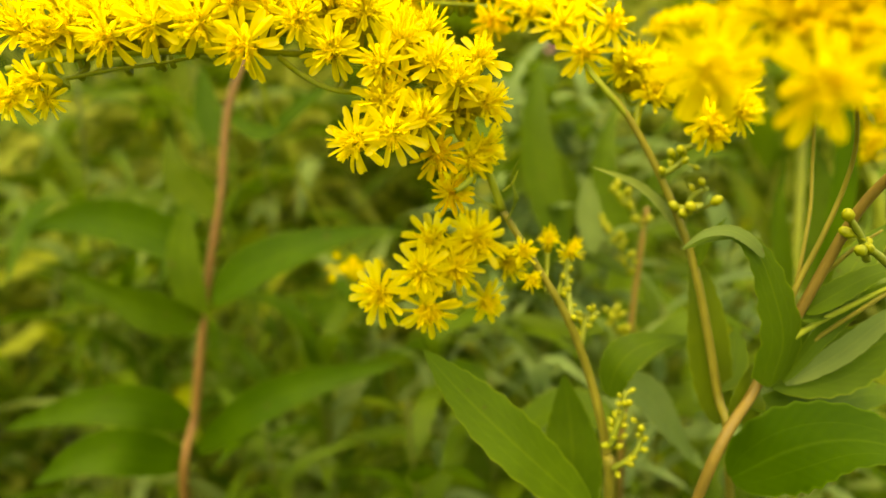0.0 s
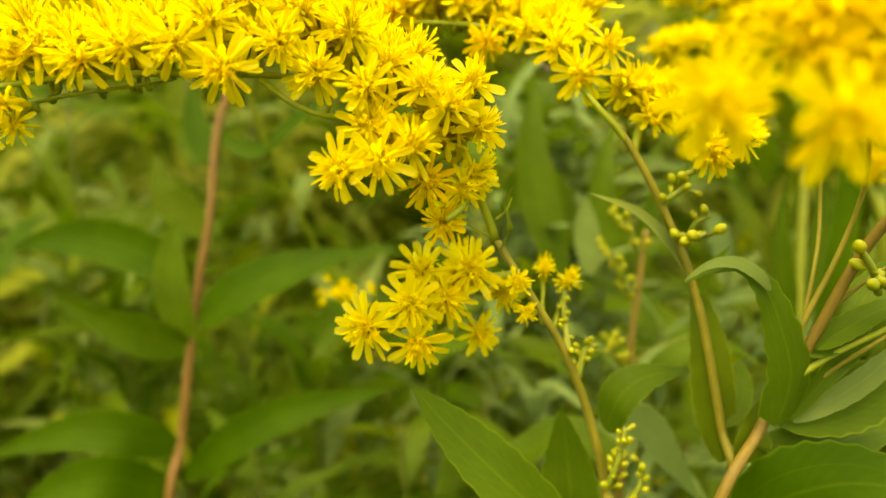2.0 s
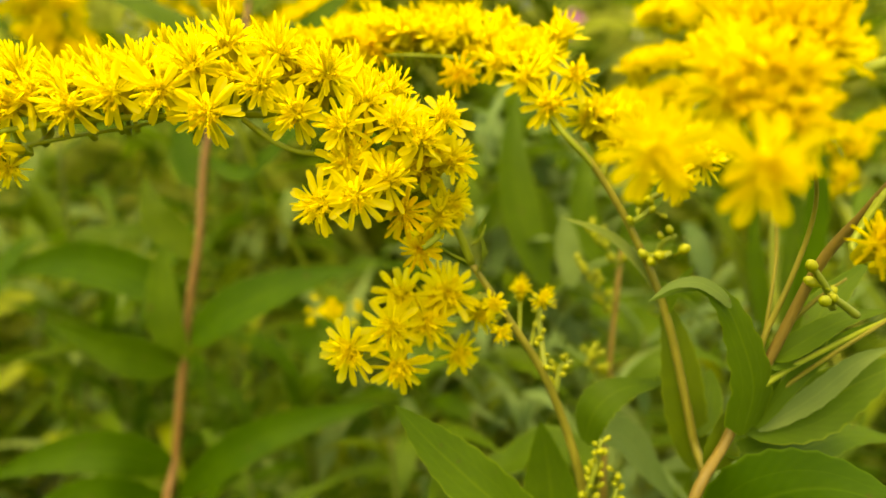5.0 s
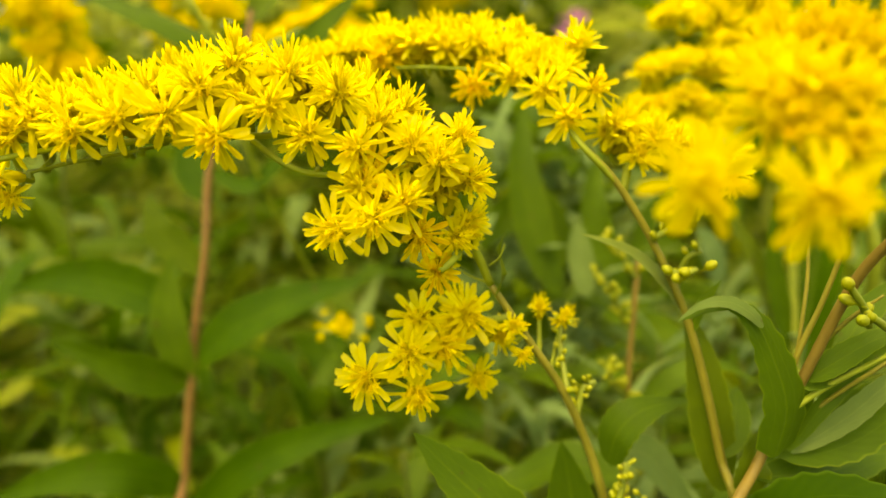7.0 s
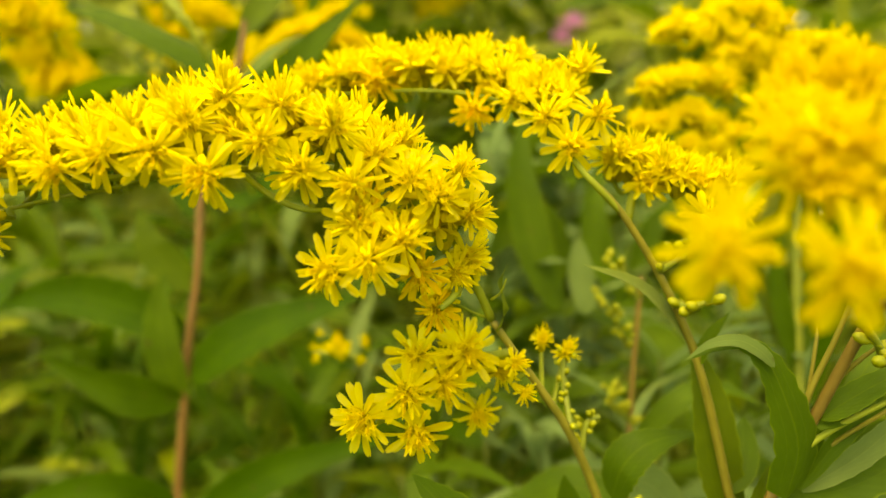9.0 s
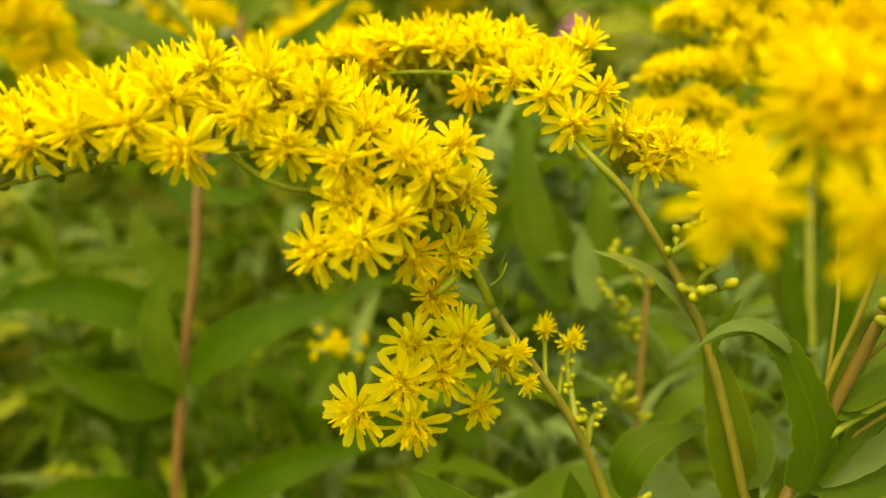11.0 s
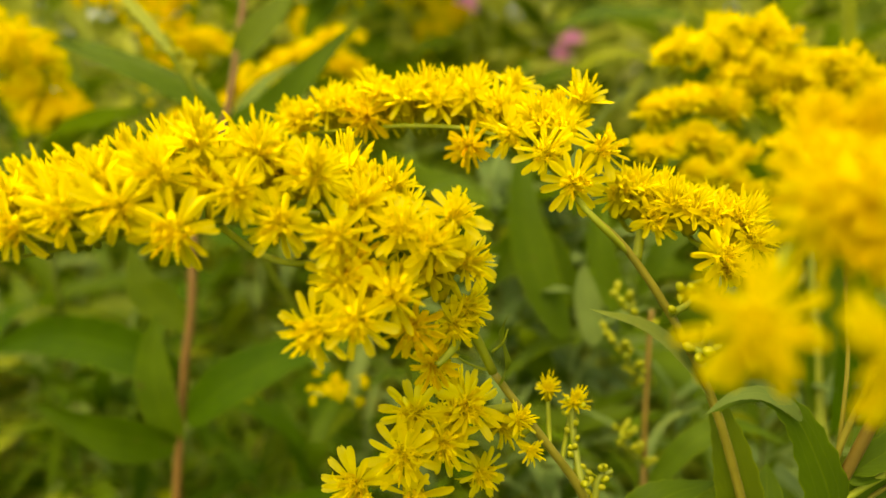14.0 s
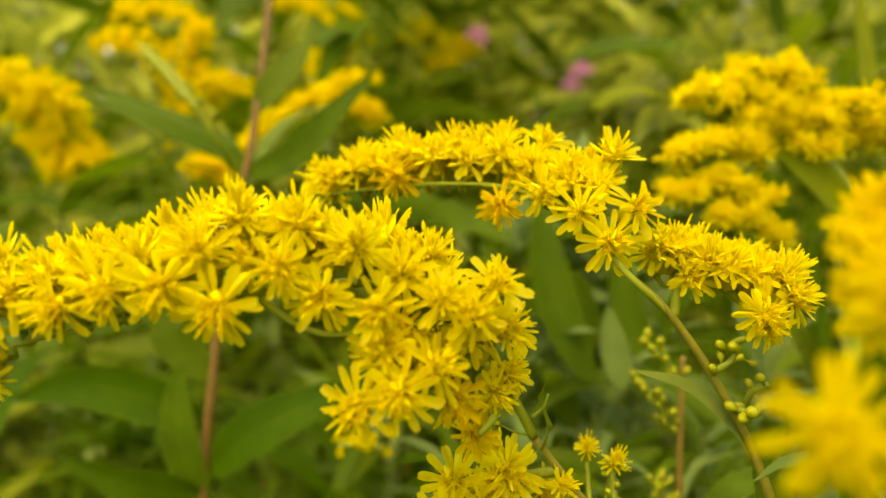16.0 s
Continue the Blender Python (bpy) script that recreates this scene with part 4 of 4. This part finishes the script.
bloom((-10, 420), (-44.6, 313.8, 30.8), "goldenrod with a small yellow plume", 73,
      [[(-44.6, 313.8, 30.8), (-40.7, 317.5, 49.3), (-46.8, 320.5, 63.8), (-60.8, 321.9, 69.5)],
       [(-44.0, 315.2, 37.8), (-31.2, 317.1, 48.6), (-32.9, 319.1, 58.2)]], 60, 10.0, 3.4)
bloom((60, 620), (5.5, 496.0, 28.0), "distant goldenrod with a thin yellow plume", 79,
      [[(5.5, 496.0, 28.0), (11.4, 501.2, 54.3), (1.2, 505.4, 74.0), (-14.8, 504.4, 67.5)],
       [(6.7, 499.1, 43.2), (27.7, 503.0, 64.6), (34.9, 501.3, 56.4)]], 50, 14.0, 3.4)

# a stalk of meadow grass that leans over behind the spray
grass = Plant("grass_stalk", (-0.01, 0.23, 0.0), "leaning stalk of pale green meadow grass", 89, "wild plant")
grass.stem("stem", [(-10, 230, -905), (-6, 215, -500), (-8, 200, -150), (-33.5, 140.0, -10.0), (-33.6, 131.0, 6.9), (-34.9, 126.0, 13.5), (-37.5, 124.0, 19.5)], 0.6, 0.42, LIME)
grass.leaf([(-36.9, 125.0, 18.0), (-38.4, 123.5, 21.2), (-40.4, 123.0, 24.5), (-42.7, 123.0, 27.4), (-45.2, 124.0, 30.2)], 2.6, (0.4, -0.5, 0.9), MEADOW, fold=0.4, label="narrow pale grass blade")
grass.done()

# a thin stem with buds and a broad dark leaf behind the spray
thin = Plant("budding_goldenrod", (0.05, 0.19, 0.0), "thin goldenrod stem with green buds", 83)
thin.stem("stem", [(50, 190, -905), (48, 160, -400), (42, 130, -130), (28.7, 96.7, -65.3), (29.7, 100.6, -42.1), (31.1, 103.1, -28.2), (32.1, 104.8, -21.5)], 0.7, 0.4, BROWN)
thin.buds([(29.8, 103.2, -31.9), (27.4, 102.3, -27.1), (25.7, 103.2, -23.8)], 19, 0.60)
thin.buds([(29.6, 100.4, -42.9), (26.9, 99.1, -39.6), (26.1, 99.8, -37.1)], 19, 0.60)
thin.buds([(31.5, 103.9, -24.9), (29.1, 103.8, -21.3), (27.0, 104.5, -18.8)], 12, 0.68)
thin.leaf([(27.8, 146.3, -40.8), (22.9, 150.0, -26.4), (21.0, 153.7, -12.0), (22.6, 159.1, 1.2)], 8.5, (0.1, -1, 0.1), label="broad green leaf")
thin.leaf([(30.5, 152.7, -36.0), (24.7, 154.6, -24.6), (17.7, 154.6, -24.6), (11.4, 154.7, -32.4)], 11, (0.1, -1, 0.3))
thin.leaf([(29.3, 127.1, -35.2), (28.4, 129.2, -26.9), (28.2, 130.8, -20.6)], 5, (0.1, -1, 0.1), PALE)
thin.leaf([(29.5, 99.3, -47.1), (35.9, 99.1, -39.6), (43.2, 100.5, -38.3), (51.5, 102.4, -42.9)], 3.6, (0.1, -0.5, 1))
thin.leaf([(28.9, 98.0, -56.1), (20.6, 101.6, -54.2), (13.7, 104.5, -58.9), (6.2, 106.1, -60.9)], 7.0, (0.1, -0.5, 1))
thin.plume([(-12.5, 115.5, -36.8), (-15.2, 115.8, -35.8), (-19.6, 116.8, -36.1)], 16, 3.6, 1.1)
thin.leaf([(40.7, 141.8, -38.2), (35.7, 142.5, -27.4), (34.6, 144.8, -18.2), (38.6, 150.8, -7.0)], 6.5, (0.1, -1, 0.3))
thin.leaf([(43.9, 148.1, -33.6), (48.8, 148.6, -23.7), (57.4, 149.8, -19.0), (66.8, 151.5, -20.5)], 4.5, (0.1, -0.8, 0.7))
thin.leaf([(42.6, 145.1, -45.6), (31.2, 148.2, -41.3), (21.4, 149.5, -44.3), (12.7, 149.6, -52.4)], 4.5, (0.1, -0.6, 0.9))
thin.leaf([(41.3, 142.6, -55.2), (29.6, 142.0, -57.6), (17.4, 144.5, -55.9), (4.9, 145.2, -61.5)], 4.5, (0.1, -0.6, 0.9))
thin.done()

pale = Plant("goldenrod_plant", (0.12, 0.22, 0.0), "tall straw-coloured stem with broad upright leaves", 89)
pale.stem("stem", [(120, 220, -905), (112, 190, -400), (98, 150, -120), (64.8, 108.9, -74.0), (63.3, 115.5, -40.1), (64.2, 121.1, -18.1), (64.9, 124.3, -5.6)], 1.1, 0.8, STEM)
pale.leaf([(63.6, 114.0, -45.9), (60.4, 116.0, -34.1), (59.4, 118.4, -24.6), (61.4, 121.8, -15.2)], 4.2, (0.3, -1, 0.1), DEEP)
pale.leaf([(64.3, 116.4, -40.5), (67.4, 119.1, -29.9), (68.4, 121.6, -20.2), (66.9, 124.6, -12.5)], 4.2, (-0.3, -1, 0.1))
pale.leaf([(63.8, 111.6, -47.0), (66.3, 111.6, -23.1), (66.1, 112.8, -10.3), (65.6, 115.2, -0.7)], 4.0, (-0.2, -1, 0.1), DEEP)
pale.leaf([(64.8, 117.2, -49.4), (60.8, 121.3, -33.6), (56.7, 123.8, -23.7), (50.3, 127.8, -16.0)], 3.8, (0.3, -1, 0.3))
pale.leaf([(90.1, 152.2, 0.8), (89.0, 155.4, 16.8), (88.9, 158.2, 30.4), (89.1, 160.3, 40.6)], 4.0, (0.2, -1, 0.1), YELLOWED)
pale.plume([(72.3, 113.2, -16.8), (71.8, 115.0, -9.7), (69.7, 117.0, -5.7)], 12, 3.0, 2.4)
pale.plume([(72.3, 113.2, -16.8), (73.7, 115.0, -9.7), (76.7, 117.0, -5.7)], 12, 3.0, 2.4)
pale.done()

# a plant with yellowing lower leaves
fading = Plant("goldenrod_plant", (-0.14, 0.31, 0.0), "goldenrod with yellowing lower leaves", 97)
fading.stem("stem", [(-140, 310, -905), (-138, 305, -400), (-136, 300, -150), (-157.9, 269.4, -105.4), (-155.4, 276.4, -78.0), (-150.6, 285.1, -43.9)], 1.2, 0.8, MOSS)
fading.leaf([(-150.6, 276.9, -72.1), (-157.3, 268.0, -74.4), (-166.2, 262.8, -78.7), (-180.6, 258.7, -86.8)], 10, (0.1, -0.8, 0.6), YELLOWED, label="yellowed leaf")
fading.leaf([(-157.9, 267.1, -114.5), (-159.6, 260.4, -104.2), (-168.5, 255.0, -109.2), (-180.6, 252.1, -112.7)], 8, (0.1, -0.6, 0.8), YELLOWED)
fading.leaf([(-157.4, 256.4, -136.0), (-143.9, 249.5, -130.5), (-125.0, 246.9, -132.6)], 5, (0.1, -0.6, 0.8), YELLOWED)
fading.leaf([(-155.4, 276.4, -78.0), (-136.5, 273.8, -67.7), (-117.1, 273.0, -62.8), (-101.8, 273.8, -67.8)], 13, (0.1, -0.6, 0.8))
fading.leaf([(-156.6, 272.9, -91.7), (-141.2, 267.0, -94.6), (-123.2, 263.2, -93.2), (-107.2, 262.0, -97.7)], 12, (0.1, -0.6, 0.8), DEEP)
fading.done()

# young shoots low between the stalk and the spray
def shoot(top, seed, length):
    t0 = Vector(top)
    p = Plant("leafy_goldenrod", (t0.x * 0.001, t0.y * 0.001 + 0.02, 0.0), "young goldenrod shoot with narrow green leaves", seed, "wild plant", "leafy meadow plants")
    leafy(p, [(t0.x, t0.y + 20, -905), (t0.x + 6, t0.y + 14, -500), (t0.x + 3, t0.y + 6, t0.z - 80), t0], 5.5, length, 0.62, seed, MOSS, 0.7, (5, 60), 1.9)
    p.done()


shoot((-28.7, 149.2, -70.3), 401, 30)
shoot((-6.6, 124.7, -65.1), 402, 26)
shoot((11.0, 139.6, -67.1), 403, 28)
shoot((-38.5, 136.6, -79.0), 404, 28)
shoot((26.8, 158.0, -55.5), 405, 30)
shoot((-23.7, 177.0, -62.2), 406, 32)

# slender shoots with small cool green leaves, close behind the flowers
SLENDER = [leaf_set(s, COOL) for s in range(60, 66)] + [leaf_set(s, LEAF) for s in range(66, 69)]


def slender_shoot(top, seed, length, leaves=None):
    t0 = Vector(top)
    p = Plant("leafy_goldenrod", (t0.x * 0.001, t0.y * 0.001 + 0.01, 0.0), "slender goldenrod shoot with small narrow leaves", seed, "wild plant", "slender meadow shoots")
    leafy(p, [(t0.x, t0.y + 10, -905), (t0.x + 5, t0.y + 8, -500), (t0.x + 2, t0.y + 3, t0.z - 60), t0], 2.6, length, 0.9 + 0.001 * t0.z - 0.062, seed, MOSS, 0.5, (5, 60), 1.35, leaves)
    p.done()


slender_shoot((60.7, 128.0, -49.8), 500, 24, SLENDER)
slender_shoot((46.5, 135.0, -48.5), 501, 26, SLENDER)
slender_shoot((29.9, 150.0, -47.0), 502, 26, SLENDER)
slender_shoot((12.4, 140.0, -50.2), 503, 24, SLENDER)
slender_shoot((-1.0, 150.0, -62.0), 504, 24, SLENDER)
slender_shoot((-19.0, 165.0, -59.1), 505, 28)
slender_shoot((-28.2, 150.0, -63.6), 506, 26)
slender_shoot((69.5, 160.0, -40.9), 507, 26, SLENDER)
slender_shoot((-51.5, 185.0, -69.2), 508, 28)
slender_shoot((-92.0, 190.0, -62.6), 509, 30)
slender_shoot((-112.3, 200.0, -48.0), 510, 32)
slender_shoot((-85.7, 200.0, -45.7), 511, 32)
slender_shoot((36.0, 122.0, -55.2), 512, 20, SLENDER)
slender_shoot((20.3, 130.0, -58.6), 513, 22, SLENDER)
slender_shoot((78.4, 140.0, -50.6), 514, 24, SLENDER)
slender_shoot((98.3, 165.0, -43.5), 515, 28, SLENDER)
slender_shoot((15.4, 165.0, -8.9), 520, 30, SLENDER)
slender_shoot((26.5, 172.0, -5.5), 521, 30, SLENDER)
slender_shoot((34.6, 168.0, -6.6), 522, 30, SLENDER)
slender_shoot((21.7, 176.0, -19.0), 523, 32, SLENDER)
slender_shoot((33.9, 180.0, -19.6), 524, 32, SLENDER)
slender_shoot((41.2, 170.0, -22.5), 525, 28, SLENDER)

# pink meadow flowers in the distance
def pink_flower(p, seed):
    q = Plant("pink_wildflower", (p[0] * 0.001, p[1] * 0.001 + 0.02, 0.0), "small pink meadow flower on a thin stem", seed, "wild flower", "pink wildflowers")
    q.stem("stem", [(p[0], p[1] + 20, -905), (p[0] + 4, p[1] + 10, -400), p], 0.8, 0.5, STEM)
    rng = random.Random(seed)
    at = q.local(p)
    for k in range(16):
        d = Vector((rng.uniform(-1, 1), rng.uniform(-1, 1), rng.uniform(-0.2, 1))).normalized()
        m = Matrix.Translation(at) @ d.to_track_quat("X", "Z").to_matrix().to_4x4() @ Matrix.Diagonal((0.009, 0.014, 0.009, 1))
        place_part("petal", PINK_PETAL, None, q.ob, m)


PINK_PETAL = as_mesh("petal", ray_mesh(3), PINK)
pink_flower((33.1, 441.1, 61.5), 3)
pink_flower((87.6, 414.3, 35.1), 4)
pink_flower((85.6, 422.9, 26.8), 5)
pink_flower((69.3, 439.5, 6.7), 6)

# leafy goldenrods that fill the meadow
def meadow_plant(seed, spacing, length, low, wide):
    r = random.Random(seed)
    p = Plant("leafy_goldenrod", (0, 0, 0), "leafy green goldenrod stem without flowers", seed, "wild plant", "leafy meadow plants")
    bend = Vector((r.uniform(-60, 60), r.uniform(-60, 60), 0))
    leafy(p, [(0, 0, -905), (bend.x * 0.2, bend.y * 0.2, -600), (bend.x * 0.6, bend.y * 0.6, -250), (bend.x, bend.y, 0)], spacing, length, low, seed + 100, MOSS, 0.8, wide=wide)
    p.done()
    return p.ob


NEAR_KINDS = [meadow_plant(200 + k, 4.6, 34, 0.69, 1.35) for k in range(6)]
FAR_KINDS = [meadow_plant(220 + k, 8.5, 56, 0.52, 1.1) for k in range(5)]
rng = random.Random(5)
spots = [(-0.145, 0.205), (-0.105, 0.18), (-0.055, 0.195), (-0.02, 0.175), (0.025, 0.185), (0.062, 0.20), (0.10, 0.185), (0.135, 0.205), (-0.08, 0.235), (0.0, 0.225), (0.045, 0.24), (-0.125, 0.25)]
for k in range(4000):
    y = 0.165 + 0.5 * rng.random() ** 1.2
    x = rng.uniform(-1, 1) * (0.12 + 0.8 * y)
    gap = 0.036 + 0.04 * y
    if all((x - a) ** 2 + (y - b) ** 2 > gap ** 2 for a, b in spots):
        spots.append((x, y))
spots = sorted(spots[:74], key=lambda q: q[1])
for k, (x, y) in enumerate(spots):
    top = 0.80 + rng.uniform(-0.06, 0.06) + max(0, y - 0.2) * 0.35
    m = pose(x, y, 0, 0, 0, rng.uniform(0, 360)) @ Matrix.Diagonal((1, 1, top / 0.9, 1))
    kinds, n = (NEAR_KINDS, k) if k < 32 else (FAR_KINDS, k - 32)
    if n < len(kinds):
        kinds[n].matrix_basis = m
    else:
        copy_thing(kinds[n % len(kinds)], m)


# the far meadow: a thicket of leaves
def thicket(name, n, near, deep, mat, seed, label, big=1.0, drop=0.0):
    rng = random.Random(seed)
    bm = bmesh.new()
    uv = bm.loops.layers.uv.verify()
    for k in range(n):
        y = near + (deep - near) * rng.random() ** 1.5
        u = rng.uniform(-1, 1)
        x = u * (0.4 + 0.8 * y) if deep < 1.5 else math.copysign(abs(u) ** 1.6 * 3.2, u)
        hill = 0.88 - drop + 0.39 * y + 0.10 * noise.noise((x * 4, y * 4, seed))
        z = rng.random() ** 0.7 * hill
        a, b = rng.random() * 6.283, rng.uniform(-0.5, 1.0)
        d = Vector((math.cos(a) * math.cos(b), math.sin(a) * math.cos(b), math.sin(b)))
        s = d.cross(Vector((rng.uniform(-0.7, 0.7), rng.uniform(-0.7, 0.7), 1))).normalized() * rng.uniform(0.006, 0.011) * big
        n2 = s.cross(d) * 0.3
        q, L = Vector((x, y, z)), rng.uniform(0.07, 0.13) * big
        v = [bm.verts.new(c) for c in (q, q + d * L * 0.35 + s + n2, q + d * L * 0.35, q + d * L * 0.35 - s + n2, q + d * L * 0.7 + s * 0.7 + n2 - UP * 0.008, q + d * L * 0.7 - UP * 0.008,
                                       q + d * L * 0.7 - s * 0.7 + n2 - UP * 0.008, q + d * L - UP * 0.02)]
        where = ((0.5, 0), (1, 0.35), (0.5, 0.35), (0, 0.35), (0.85, 0.7), (0.5, 0.7), (0.15, 0.7), (0.5, 1))
        for f in ((0, 2, 1), (0, 3, 2), (1, 2, 5, 4), (2, 3, 6, 5), (4, 5, 7), (5, 6, 7)):
            face = bm.faces.new([v[c] for c in f])
            for loop, c in zip(face.loops, f):
                loop[uv].uv = where[c]
    tagged(part(name, bm, mat, None), label, "foliage", kind="stuff")


thicket("leafy_undergrowth", 1700, 0.34, 0.75, LEAF, 8, "mid-green meadow leaves behind the goldenrods")
thicket("pale_undergrowth", 900, 0.27, 0.6, PALE, 16, "small pale leaves low among the goldenrods", 0.36, 0.10)
thicket("low_undergrowth", 1100, 0.21, 0.5, LEAF, 17, "small green leaves low among the goldenrods", 0.36, 0.10)
thicket("meadow_grass_leaves", 7500, 0.5, 1.1, MEADOW, 18, "thin light green leaves standing in the meadow", 0.62, -0.03)
thicket("meadow_leaves", 13000, 0.5, 4.2, LEAF, 9, "dense mid-green leaves of the far meadow")
thicket("deep_meadow_leaves", 3500, 0.6, 4.4, DEEP, 10, "dense dark green leaves of the far meadow")
thicket("pale_meadow_leaves", 14500, 0.5, 3.6, MEADOW, 12, "pale undersides of leaves in the far meadow")

thicket("hedge_leaves", 9000, 3.6, 4.6, MEADOW, 14, "soft green leaves of the distant hedge", 2.6)
thicket("deeper_hedge_leaves", 5000, 3.8, 4.8, LEAF, 15, "fresh green leaves of the distant hedge", 2.6)


# the meadow goes on round and behind the viewer
def meadow_ring(name, n, mat, seed, label):
    rng = random.Random(seed)
    verts, faces = [], []
    while len(faces) < 2 * n:
        x, y = rng.uniform(-5, 5), rng.uniform(-4, 5.5)
        if abs(x) < 0.4 and -0.3 < y < 0.7:
            continue
        z = rng.random() ** 0.6 * (0.75 + 0.12 * noise.noise((x * 2, y * 2, seed)))
        a, b = rng.random() * 6.283, rng.uniform(0.1, 1.2)
        d = Vector((math.cos(a) * math.cos(b), math.sin(a) * math.cos(b), math.sin(b)))
        s = d.cross(Vector((rng.uniform(-0.7, 0.7), rng.uniform(-0.7, 0.7), 1))).normalized() * rng.uniform(0.007, 0.013)
        q, long = Vector((x, y, z)), rng.uniform(0.09, 0.17)
        o = len(verts)
        verts += [q - d * z * 0.2, q + d * long * 0.4 + s, q + d * long - UP * 0.02, q + d * long * 0.4 - s]
        faces += [(o, o + 1, o + 2), (o, o + 2, o + 3)]
    me = bpy.data.meshes.new(name)
    me.from_pydata(verts, [], faces)
    me.materials.append(mat)
    tagged(new(name, me), label, "foliage", kind="stuff")


meadow_ring("meadow_growth", 26000, LEAF, 31, "green leafy growth of the surrounding meadow")
meadow_ring("dark_meadow_growth", 16000, DEEP, 33, "darker leafy growth of the surrounding meadow")
